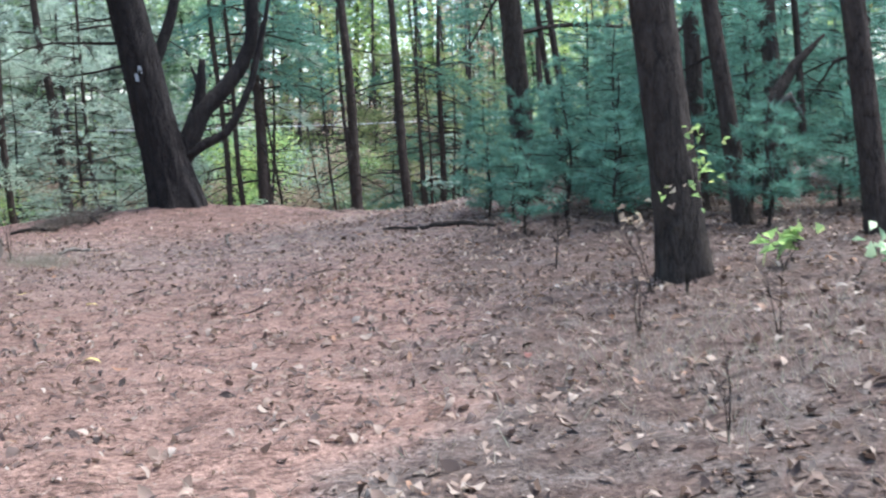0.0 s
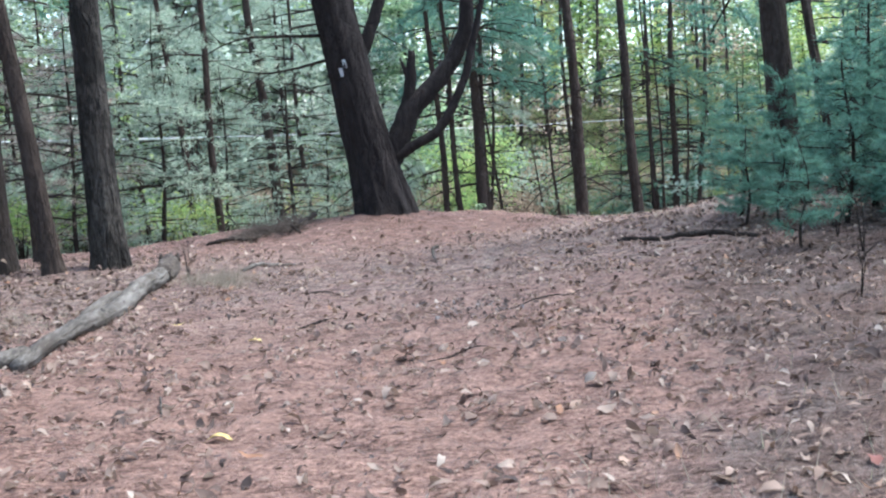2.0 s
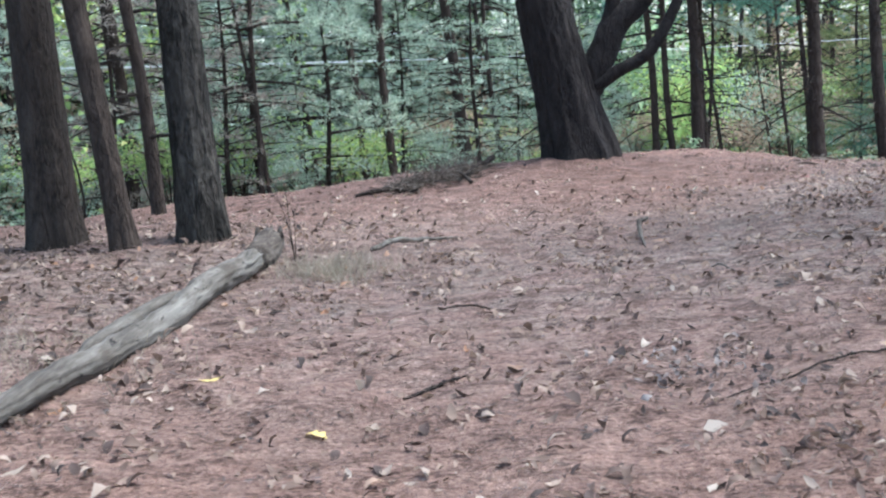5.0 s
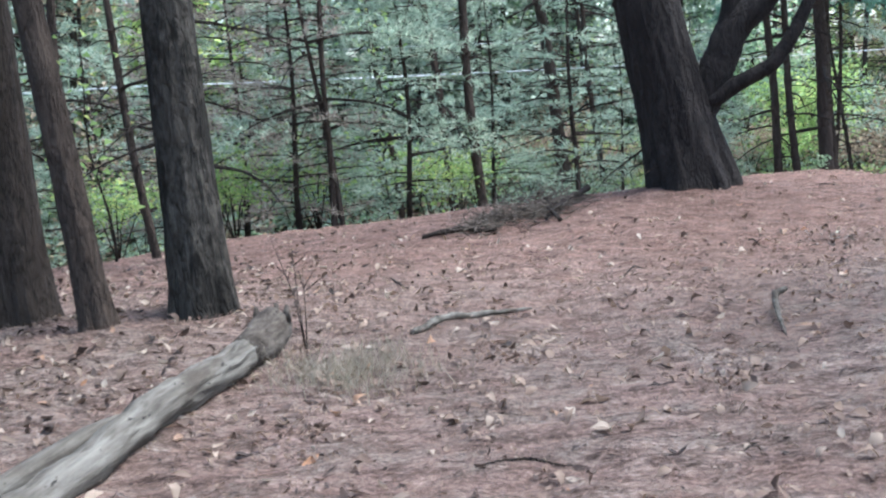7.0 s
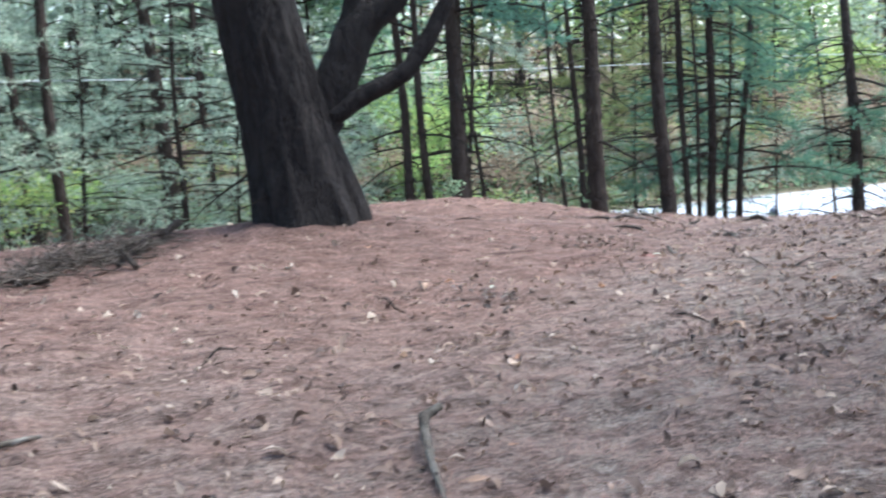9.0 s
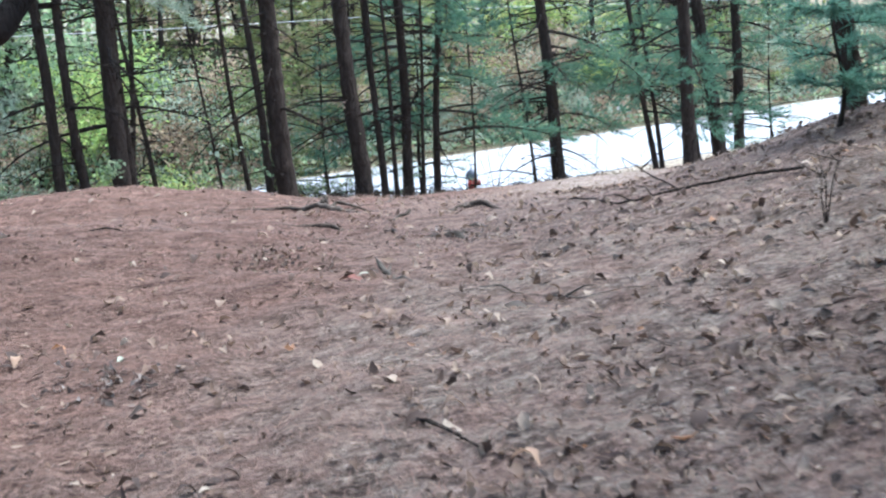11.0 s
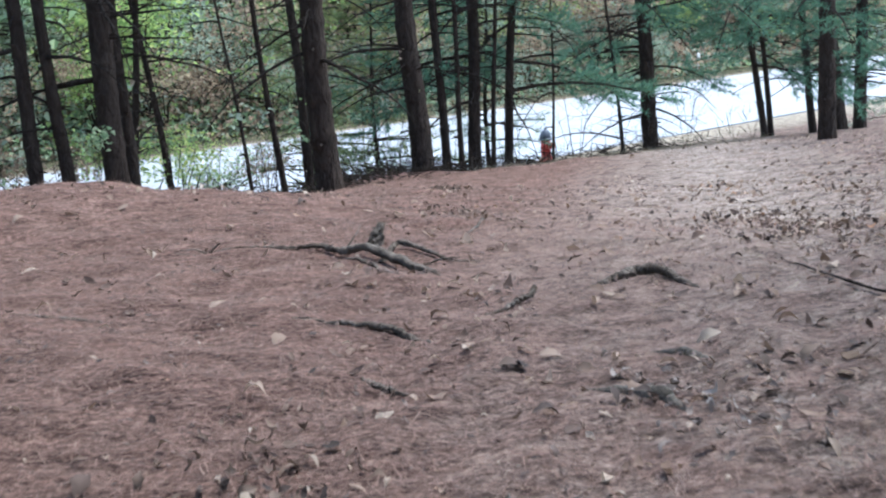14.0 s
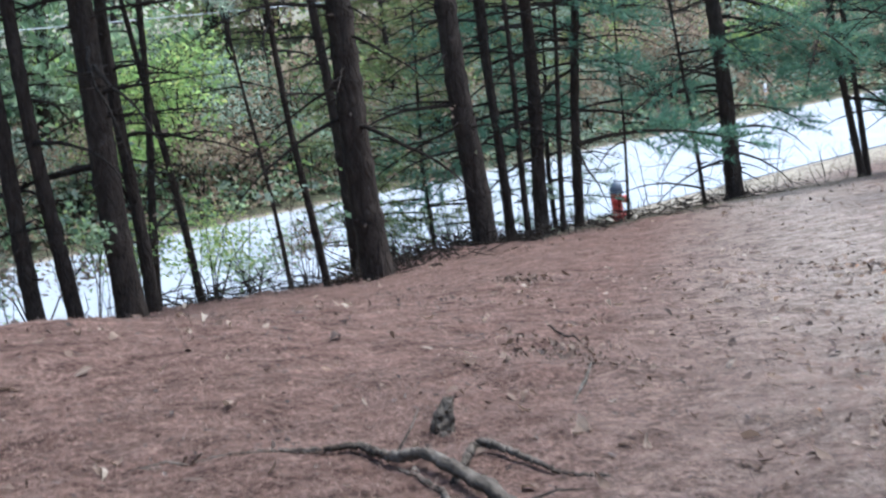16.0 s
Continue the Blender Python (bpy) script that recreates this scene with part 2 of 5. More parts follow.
    lower = n.ramp(calc("MULTIPLY", split.outputs[1], 0.05), [(0.42, (0, 0, 0)), (0.72, (1, 1, 1))])
    upper = n.ramp(calc("MULTIPLY", split.outputs[1], 0.05), [(0.78, (1, 1, 1)), (0.92, (0, 0, 0))])
    colour = n.mix(n.mix(1.0, bank, upper, "MULTIPLY"), colour, shaded_mould)
    heap = n.noise(p, 1.5, 6.0, 0.7)
    colour = n.mix(n.ramp(heap, [(0.36, (0.65, 0.65, 0.65)), (0.52, (0, 0, 0))]), colour, n.mix(0.6, brown, (0.085, 0.060, 0.050)))
    start = n.ramp(calc("MULTIPLY", split.outputs[1], 0.05), [(0.22, (0.95, 0.95, 0.95)), (0.42, (0.1, 0.1, 0.1))])
    trodden = n.ramp(calc("MULTIPLY_ADD", side, 0.25), [(0.84, (1, 1, 1)), (0.97, (0.05, 0.05, 0.05))])
    colour = n.mix(n.mix(1.0, start, trodden, "MULTIPLY"), colour, n.ramp(fibre, [(0.34, (0.092, 0.057, 0.041)), (0.5, (0.262, 0.158, 0.118)), (0.68, (0.415, 0.275, 0.208))]))
    middle = n.ramp(calc("MULTIPLY", split.outputs[1], 0.05), [(0.38, (0, 0, 0)), (0.55, (0.75, 0.75, 0.75)), (0.76, (0.75, 0.75, 0.75)), (0.92, (0.1, 0.1, 0.1))])
    patch = n.ramp(mid, [(0.36, (0.25, 0.25, 0.25)), (0.56, (1, 1, 1))])
    colour = n.mix(n.mix(1.0, middle, patch, "MULTIPLY"), colour, n.mix(n.ramp(clump, [(0.40, (0.8, 0.8, 0.8)), (0.50, (0, 0, 0))]), n.ramp(fibre, [(0.34, (0.080, 0.066, 0.055)), (0.5, (0.200, 0.168, 0.141)), (0.68, (0.36, 0.315, 0.270))]), (0.070, 0.054, 0.045)))
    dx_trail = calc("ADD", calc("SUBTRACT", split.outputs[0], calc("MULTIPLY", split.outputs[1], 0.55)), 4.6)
    # rusty needles past the old pine, on the uphill side of the trail; the trees' shade is put into their colour
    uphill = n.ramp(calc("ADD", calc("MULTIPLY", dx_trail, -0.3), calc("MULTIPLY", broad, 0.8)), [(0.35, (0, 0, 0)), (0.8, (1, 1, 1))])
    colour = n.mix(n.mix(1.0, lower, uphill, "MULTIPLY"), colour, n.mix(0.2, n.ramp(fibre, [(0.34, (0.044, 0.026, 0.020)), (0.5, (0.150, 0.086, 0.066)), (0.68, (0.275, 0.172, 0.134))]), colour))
    dx = calc("SUBTRACT", split.outputs[0], calc("MULTIPLY_ADD", split.outputs[1], 0.55))
    wear = calc("SUBTRACT", 1.0, calc("MULTIPLY", calc("ABSOLUTE", calc("ADD", dx, 4.7)), 0.45))
    far = calc("MULTIPLY", calc("SUBTRACT", split.outputs[1], 17.0), 0.2)
    worn = calc("MULTIPLY", calc("MINIMUM", calc("MAXIMUM", wear, 0.0), 1.0), calc("MINIMUM", calc("MAXIMUM", far, 0.0), 0.75))
    colour = n.mix(worn, colour, n.ramp(fine, [(0.3, (0.25, 0.197, 0.160)), (0.7, (0.46, 0.395, 0.335))]))
    shoulder = calc("SUBTRACT", split.outputs[1], calc("MULTIPLY", split.outputs[0], 0.42))
    sandy = n.ramp(calc("MULTIPLY", shoulder, 0.02), [(0.625, (0, 0, 0)), (0.645, (1, 1, 1)), (0.838, (1, 1, 1)), (0.846, (0, 0, 0))])
    colour = n.mix(sandy, colour, n.ramp(fine, [(0.3, (0.24, 0.20, 0.15)), (0.7, (0.45, 0.40, 0.32))]))
    beyond = n.ramp(calc("MULTIPLY", shoulder, 0.02), [(0.836, (0, 0, 0)), (0.846, (1, 1, 1))])
    colour = n.mix(beyond, colour, n.ramp(mid, [(0.35, (0.040, 0.042, 0.026)), (0.55, (0.085, 0.085, 0.048)), (0.7, (0.17, 0.135, 0.085))]))
    # litter laid in matted clumps; the darkness of the crevices is multiplied into the colour
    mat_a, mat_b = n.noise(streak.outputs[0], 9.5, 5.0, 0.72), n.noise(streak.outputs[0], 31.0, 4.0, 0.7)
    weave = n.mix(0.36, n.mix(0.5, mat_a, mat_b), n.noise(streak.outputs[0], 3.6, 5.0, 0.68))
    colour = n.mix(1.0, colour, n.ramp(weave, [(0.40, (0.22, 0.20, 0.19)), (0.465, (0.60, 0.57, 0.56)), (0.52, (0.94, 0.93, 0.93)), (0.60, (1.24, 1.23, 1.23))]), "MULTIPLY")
    n.bump(n.mix(0.5, n.mix(0.5, fibre, fine), weave), 1.0, 0.07)
    return n.paint(colour, 0.95, gloss=0.1)


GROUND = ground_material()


def asphalt():
    n = Nodes("worn_pale_asphalt")
    p = n.place()
    fine, broad = n.noise(p, 90.0, 6.0, 0.7), n.noise(p, 0.7, 5.0, 0.6)
    colour = n.mix(0.5, n.ramp(fine, [(0.3, (0.205, 0.218, 0.244)), (0.7, (0.345, 0.364, 0.395))]), n.ramp(broad, [(0.3, (0.225, 0.238, 0.262)), (0.7, (0.355, 0.370, 0.395))]))
    n.bump(fine, 0.4, 0.01)
    return n.paint(colour, 0.6, gloss=0.5)


ASPHALT = asphalt()


def plain(name, dark, light, scale, rough=0.6, metal=0.0, gloss=0.4):
    n = Nodes(name)
    spots = n.noise(n.coords("Object"), scale, 6.0, 0.65)
    n.bump(spots, 0.25, 0.01)
    return n.paint(n.ramp(spots, [(0.35, dark), (0.65, light)]), rough, metal, gloss)


RED_PAINT = plain("faded_red_paint", (0.40, 0.045, 0.04), (0.60, 0.075, 0.06), 12.0, 0.5)
GREY_PAINT = plain("grey_blue_paint", (0.10, 0.115, 0.15), (0.19, 0.21, 0.26), 14.0, 0.5)
WHITE_PAINT = plain("white_blaze_paint", (0.52, 0.52, 0.51), (0.82, 0.82, 0.80), 30.0, 0.7)
CABLE_SHEATH = plain("pale_cable_sheath", (0.42, 0.44, 0.45), (0.66, 0.68, 0.69), 5.0, 0.35)


# ---- geometry helpers ----
class Geo:
    """Vertices and faces of one mesh."""

    def __init__(self):
        self.v, self.f, self.m = [], [], []

    def tube(self, points, radii, seg=6, ridge=None, cap=True, mat=0):
        pts = [Vector(p) for p in points]
        first = len(self.v)
        side = None
        for i, p in enumerate(pts):
            ahead = (pts[min(i + 1, len(pts) - 1)] - pts[max(i - 1, 0)]).normalized()
            if side is None:
                side = ahead.cross(Vector((0.31, 0.93, 0.17))).normalized()
            side = (side - ahead * side.dot(ahead)).normalized()
            up = ahead.cross(side)
            for j in range(seg):
                a = 2 * math.pi * j / seg
                r = radii[i] * (ridge(a, i) if ridge else 1.0)
                self.v.append(tuple(p + side * (math.cos(a) * r) + up * (math.sin(a) * r)))
        for i in range(len(pts) - 1):
            for j in range(seg):
                a, b = first + i * seg + j, first + i * seg + (j + 1) % seg
                self.f.append((a, b, b + seg, a + seg))
                self.m.append(mat)
        if cap:
            for ring, turn in ((first, -1), (first + (len(pts) - 1) * seg, 1)):
                face = tuple(ring + j for j in range(seg))
                self.f.append(face[::turn])
                self.m.append(mat)
        return self

    def tris(self, triples, mat=0):
        """triples: an array (n, 3, 3) of loose triangles."""
        first = len(self.v)
        self.v.extend(map(tuple, triples.reshape(-1, 3).tolist()))
        self.f.extend((first + 3 * i, first + 3 * i + 1, first + 3 * i + 2) for i in range(len(triples)))
        self.m.extend([mat] * len(triples))
        return self

    def mesh(self, name, *mats, smooth=True):
        me = bpy.data.meshes.new(name)
        me.from_pydata(self.v, [], self.f)
        for mat in mats:
            me.materials.append(mat)
        if len(mats) > 1:
            me.polygons.foreach_set("material_index", self.m)
        if smooth:
            me.polygons.foreach_set("use_smooth", [True] * len(self.f))
        me.update()
        return me


def part(name, me, parent, label="", m=None):
    ob = new(name, me)
    ob.parent = parent
    if m is not None:
        ob.matrix_basis = m
    return tagged(ob, label)


def softplus(v, w=1.0):
    return w * np.log1p(np.exp(np.clip(v / w, -30, 30)))


def sigmoid(v):
    return 1 / (1 + np.exp(-np.clip(v, -30, 30)))


def terrain(x, y):
    """Height of the ground: a level trail, a knoll by the old pine, a bank beside the trail, a fall to the road, a far bank."""
    z = 0.17 - 0.137 * softplus(y - 20.0, 1.8)
    z = z + 0.30 * np.exp(-((x - 0.9) ** 2 / 4.5 + (y - 18.2) ** 2 / 3.5))
    z = z - 0.035 * np.minimum(softplus(-0.5 - x, 0.5), 6.0) * sigmoid((y - 14.5) / 0.8) * sigmoid((25.0 - y) / 2.0)
    rise = (0.07 + 0.02 * np.minimum(softplus(y - 11.0), 9.0)) * softplus(x - 0.3 - 0.78 * softplus(y - 10.8, 0.8), 0.5)
    z = z + 0.68 * np.tanh(rise / 0.6) * sigmoid((19.0 - y) / 0.7)
    z = z + 0.46 * np.exp(-((x - 2.6) ** 2 / 4.4 + (y - 23.7) ** 2 / 5.0))
    z = z + 0.20 * sigmoid((x - 10.2 - 0.55 * (y - 21.0)) / 0.6) * sigmoid((26.5 - y) / 1.0) * sigmoid((y - 17.5) / 0.8)
    z = z + 0.10 * np.exp(-((x + 3.2) ** 2 / 3.0 + (y - 11.2) ** 2 / 4.0))
    z = z - 0.19 * np.exp(-((x - 7.7) ** 2 / 3.6 + (y - 21.6) ** 2 / 6.0))
    z = z - 0.03 * np.exp(-((x - 2.4) ** 2 / 2.0 + (y - 23.6) ** 2 / 3.0))
    z = z - 0.22 * np.exp(-((x - 10.0) ** 2 / 6.0 + (y - 25.4) ** 2 / 9.0))
    z = z + 0.12 * np.exp(-((x - 8.2) ** 2 / 1.2 + (y - 18.0) ** 2 / 2.0))
    z = z - 0.10 * np.exp(-((x - 6.3) ** 2 / 0.5 + (y - 30.6) ** 2 / 2.0)) + 0.10 * np.exp(-((x - 8.1) ** 2 / 0.7 + (y - 31.8) ** 2 / 2.0))
    z = z + 0.08 * np.exp(-((x + 1.8) ** 2 / 1.4 + (y - 19.2) ** 2 / 4.0))
    z = z - 0.11 * np.minimum(softplus(-4.8 - x, 0.4), 6.0) * sigmoid((y - 17.6) / 0.8) * sigmoid((28.0 - y) / 1.5)
    edge = np.clip(32.4 + 0.42 * x, 12, 60)
    k = sigmoid((y - edge + 1.5) / 0.7)
    z = z * (1 - k) - 2.47 * k
    return z + 0.32 * np.minimum(softplus(y - edge - 10.7, 0.6), 14.0)


def lattice(x, y, cell, seed):
    """Smooth random heights between -1 and 1 over a grid of the given cell."""
    u, v = x / cell, y / cell
    i, j = np.floor(u), np.floor(v)
    a, b = u - i, v - j
    a, b = a * a * (3 - 2 * a), b * b * (3 - 2 * b)

    def knot(p, q):
        h = np.sin(p * 127.1 + q * 311.7 + seed * 74.7) * 43758.5453
        return 2 * (h - np.floor(h)) - 1

    low = knot(i, j) * (1 - a) + knot(i + 1, j) * a
    high = knot(i, j + 1) * (1 - a) + knot(i + 1, j + 1) * a
    return low * (1 - b) + high * b


def relief(x, y):
    """Small humps and hollows of the litter."""
    z = 0.016 * np.sin(2.1 * x + 0.7 * np.sin(1.3 * y)) * np.sin(1.7 * y + 0.9 * np.sin(1.9 * x))
    z = z + 0.014 * np.sin(6.3 * x + 1.9 * np.sin(3.1 * y)) * np.sin(5.3 * y + 1.4 * np.sin(4.1 * x))
    z = z + 0.008 * np.sin(15.1 * x + 2.3 * np.sin(8.3 * y)) * np.sin(13.7 * y + 2.0 * np.sin(9.1 * x))
    z = z + 0.020 * lattice(x, y, 0.42, 1.0) + 0.018 * lattice(x, y, 0.21, 2.0)
    off_road = 1 - sigmoid((y - 29.5 - 0.42 * x) / 0.5)
    return z * off_road


def ground_at(x, y):
    x, y = np.asarray(x, float), np.asarray(y, float)
    return terrain(x, y) + relief(x, y)


def gz(x, y):
    return float(ground_at(x, y))


# ---- setting: ground, road ----
def build_ground():
    xs = np.concatenate([[-900, -300, -120, -60, -40], np.arange(-30, -7, 1.0), np.arange(-7, 12, 0.08), np.arange(12, 46, 0.8), [60, 90, 160, 350, 900]])
    ys = np.concatenate([[-900, -300, -100, -40, -20], np.arange(-12, -5, 0.5), np.arange(-5, 26, 0.08), np.arange(26, 76, 0.7), [90, 130, 200, 400, 900]])
    gx, gy = np.meshgrid(xs, ys)
    gz_all = ground_at(gx, gy)
    geo = Geo()
    geo.v = list(map(tuple, np.stack([gx, gy, gz_all], -1).reshape(-1, 3).tolist()))
    w = len(xs)
    geo.f = [(j * w + i, j * w + i + 1, (j + 1) * w + i + 1, (j + 1) * w + i) for j in range(len(ys) - 1) for i in range(w - 1)]
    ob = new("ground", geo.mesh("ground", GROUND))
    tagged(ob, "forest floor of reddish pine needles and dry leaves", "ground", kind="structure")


build_ground()


def build_road():
    geo = Geo()
    ways = [(x, 32.9 + 0.42 * x, 42.2 + 0.42 * x) for x in np.arange(-60, 66, 3.0)]
    for x, near, far in ways:
        for y, z in ((near, -2.62), (near, -2.455), ((near + far) / 2, -2.40), (far, -2.455), (far, -2.62)):
            geo.v.append((float(x), float(y), z))
    for i in range(len(ways) - 1):
        for j in range(4):
            a = i * 5 + j
            geo.f.append((a, a + 5, a + 6, a + 1))
    tagged(new("road", geo.mesh("road", ASPHALT, smooth=False)), "pale worn asphalt road below the wooded slope", "road", kind="structure")


build_road()


# ---- trees ----
def unit(v):
    return v / np.linalg.norm(v, axis=-1, keepdims=True)


def tufts(rng, places, ways, blades, length, width, spread=0.75):
    """Needle bunches: thin triangles fanning out of each place along its way."""
    n = len(places)
    way = unit(ways[:, None, :] + spread * rng.normal(size=(n, blades, 3)))
    side = unit(np.cross(way, rng.normal(size=(n, blades, 3)))) * (width / 2)
    root = places[:, None, :] + 0 * way
    tip = root + way * length * rng.uniform(0.7, 1.15, size=(n, blades, 1))
    return np.stack([root - side, root + side, tip], 2).reshape(-1, 3, 3)


def bough_into(geo, rng, start, heading, length, blades=8, needle=0.13, width=0.018, droop=0.12, rise=0.1, twigs=12, wood=0, green=1):
    """A pine bough: a stem with side twigs that carry needle bunches."""
    heading = np.array(heading, float)
    across = np.array([-heading[1], heading[0], 0.0])
    across /= np.linalg.norm(across) + 1e-9
    steps = np.linspace(0, 1, 6)
    bend = rng.normal(0, 0.06)
    stem = [np.array(start) + heading * length * s + np.array([0, 0, rise * length * s - droop * length * s * s]) + across * bend * length * s * s for s in steps]
    geo.tube(stem, [0.012 * length * (1 - 0.85 * s) + 0.003 for s in steps], 4, cap=False, mat=wood)
    places, ways = [], []
    for k in range(twigs):
        s = 0.22 + 0.76 * (k + rng.uniform(0, 0.8)) / twigs
        i = min(int(s * 5), 4)
        p = stem[i] + (stem[i + 1] - stem[i]) * (s * 5 - i)
        way = heading * rng.uniform(0.5, 0.9) + across * (1 if k % 2 else -1) * rng.uniform(0.5, 1.0) + np.array([0, 0, rng.uniform(-0.45, 0.40)])
        way /= np.linalg.norm(way)
        reach = length * (0.16 + 0.30 * (1 - s)) * rng.uniform(0.7, 1.2)
        geo.tube([p, p + way * reach], [0.006, 0.002], 3, cap=False, mat=wood)
        for u in np.arange(0.3, 1.01, max(0.11 / reach, 0.12)):
            places.append(p + way * reach * u)
            ways.append(way + np.array([0, 0, 0.35]))
    for s in (0.85, 0.95, 1.0):
        places.append(stem[-2] + (stem[-1] - stem[-2]) * (s * 5 - 4))
        ways.append(heading)
    geo.tris(tufts(rng, np.array(places), np.array(ways), blades, needle, width), green)


def bough_mesh(seed, length, needles, blades=15):
    rng = np.random.default_rng(seed)
    geo = Geo()
    bough_into(geo, rng, (0, 0, 0), (1, 0, 0), length, blades, 0.15, 0.014, 0.34, 0.14, 20)
    return geo.mesh("bough", TWIG_BARK, needles, smooth=False)


def dead_mesh(seed, length):
    """A bare, crooked dead branch with a few side twigs, along +x."""
    rng = np.random.default_rng(seed)
    geo = Geo()
    n = 9
    pts = [np.zeros(3)]
    way = np.array([1.0, 0, rng.uniform(-0.05, 0.35)])
    for i in range(n):
        way = way + np.array([0, rng.normal(0, 0.14), rng.normal(-0.05, 0.12)])
        way /= np.linalg.norm(way)
        pts.append(pts[-1] + way * length / n)
    base = 0.010 + 0.010 * length
    geo.tube(pts, [base * (1 - 0.88 * i / n) for i in range(n + 1)], 5)
    for k in range(5):
        i = int(rng.integers(2, n))
        turn = np.array([rng.uniform(0.3, 0.9), rng.uniform(0.4, 1.0) * rng.choice((-1, 1)), rng.uniform(-0.4, 0.5)])
        reach = length * rng.uniform(0.15, 0.4)
        p = pts[i]
        q = p + unit(turn) * reach * 0.5
        r = q + unit(turn + rng.normal(0, 0.3, 3)) * reach * 0.5
        geo.tube([p, q, r], [base * 0.45 * (1 - i / n) + 0.003, 0.004, 0.002], 4)
        s = q + unit(turn + rng.normal(0, 0.7, 3)) * reach * 0.4
        geo.tube([q, s], [0.003, 0.0015], 3)
    return geo.mesh("dead_branch", TWIG_BARK)


DEAD = [dead_mesh(40 + i, (0.9, 1.3, 1.7, 2.2, 1.5, 2.6)[i]) for i in range(6)]
BOUGHS = {
    "deep": [bough_mesh(60 + i, (1.5, 2.0, 2.5)[i], PINE_NEEDLES) for i in range(3)],
    "pale": [bough_mesh(70 + i, (1.4, 1.9, 2.4)[i], PALE_NEEDLES) for i in range(3)],
    "gold": [bough_mesh(80 + i, (1.5, 2.0, 2.4)[i], GOLD_NEEDLES) for i in range(3)],
    "blue": [bough_mesh(85 + i, (1.5, 2.0, 2.5)[i], YOUNG_NEEDLES) for i in range(3)],
}


def crown_mesh(seed, low, high, spread, needles):
    """The live crown of a grown pine, in whorls."""
    rng = np.random.default_rng(seed)
    geo = Geo()
    whorls = 6
    for w in range(whorls):
        s = w / (whorls - 1)
        z = low + (high - low) * s
        reach = spread * (0.75 + 0.5 * s - 1.1 * s * s)
        turn = rng.uniform(0, 6.28)
        for b in range(3):
            a = turn + b * 2.09 + rng.uniform(-0.4, 0.4)
            bough_into(geo, rng, (0, 0, z + rng.uniform(-0.35, 0.35)), (math.cos(a), math.sin(a), 0), max(reach * rng.uniform(0.6, 1.25), 0.4), 3, 0.22, 0.055, 0.1, rng.uniform(0.05, 0.4), 8)
    return geo.mesh("crown", TWIG_BARK, needles, smooth=False)


CROWNS = [crown_mesh(90 + i, 0.0, 6.0, (2.4, 2.9, 3.2)[i], PINE_NEEDLES) for i in range(3)]


def trunk_mesh(dia, lean, height, seed, seg, step, bark_mat, flare=0.35, depth=0.05, sway=0.04, lobes=5, whorls=False):
    """A tapered, fissured trunk with a root flare; leans at first and grows straighter higher up."""
    rng = np.random.default_rng(seed)
    shift = rng.uniform(0, 50)
    zs = [-0.35]
    while zs[-1] < height:
        z = zs[-1]
        zs.append(min(height, z + (step if z < 4.5 else 0.6)))
    pts, radii = [], []
    for z in zs:
        zz = max(z, 0)
        along = zz if zz < 6 else 6 + (zz - 6) * 0.35
        wave = sway * math.sin(zz * 0.9 + shift) * min(zz / 2, 1)
        pts.append((lean[0] * along + wave, lean[1] * along + wave * 0.5, z))
        radii.append(dia / 2 * (1 - 0.80 * (zz / height) ** 0.9) * (1 + flare * math.exp(-max(z, -0.1) / (0.55 * dia + 0.08))))

    def ridge(a, i):
        z = zs[i]
        grain = noise.noise((math.cos(a) * 3.6 + shift, math.sin(a) * 3.6, z * 0.9)) + 0.6 * noise.noise((math.cos(a) * 8 + shift, math.sin(a) * 8, z * 2.3))
        if seg > 40:
            grain -= 1.5 * abs(noise.noise((math.cos(a) * 10 + shift, math.sin(a) * 10, z * 2.6))) - 0.3
        roots = flare * (0.45 if lobes == 5 else 0.22) * math.exp(-max(z, 0) / (0.5 * dia + 0.05)) * math.sin(lobes * a + shift)
        swell = max((0.15 * math.exp(-((z - k) / 0.045) ** 2) for k in knots), default=0.0)
        return 1 + depth * grain + roots + swell

    knots = []
    while whorls and (knots[-1] if knots else 0.2) < min(height - 2.5, 5.5):
        knots.append((knots[-1] if knots else 0.2) + rng.uniform(0.28, 0.62))
    geo = Geo().tube(pts, radii, seg, ridge)
    for k in knots:
        i = min(range(len(zs)), key=lambda n: abs(zs[n] - k))
        for _ in range(int(rng.integers(1, 4))):
            a = rng.uniform(0, 6.28)
            out = Vector((math.cos(a), math.sin(a), rng.uniform(-0.3, 0.4)))
            foot = Vector(pts[i]) + out * radii[i] * 0.8
            geo.tube([foot, foot + out * (0.25 * dia + rng.uniform(0.02, 0.12))], [0.012 + 0.03 * dia, 0.006], 5)
    return geo.mesh("trunk", bark_mat), pts


def tree_base(name, x, y, label, category, group=""):
    top = new(name)
    top.location = (x, y, gz(x, y))
    return tagged(top, label, category, group)


COUNT = [0]


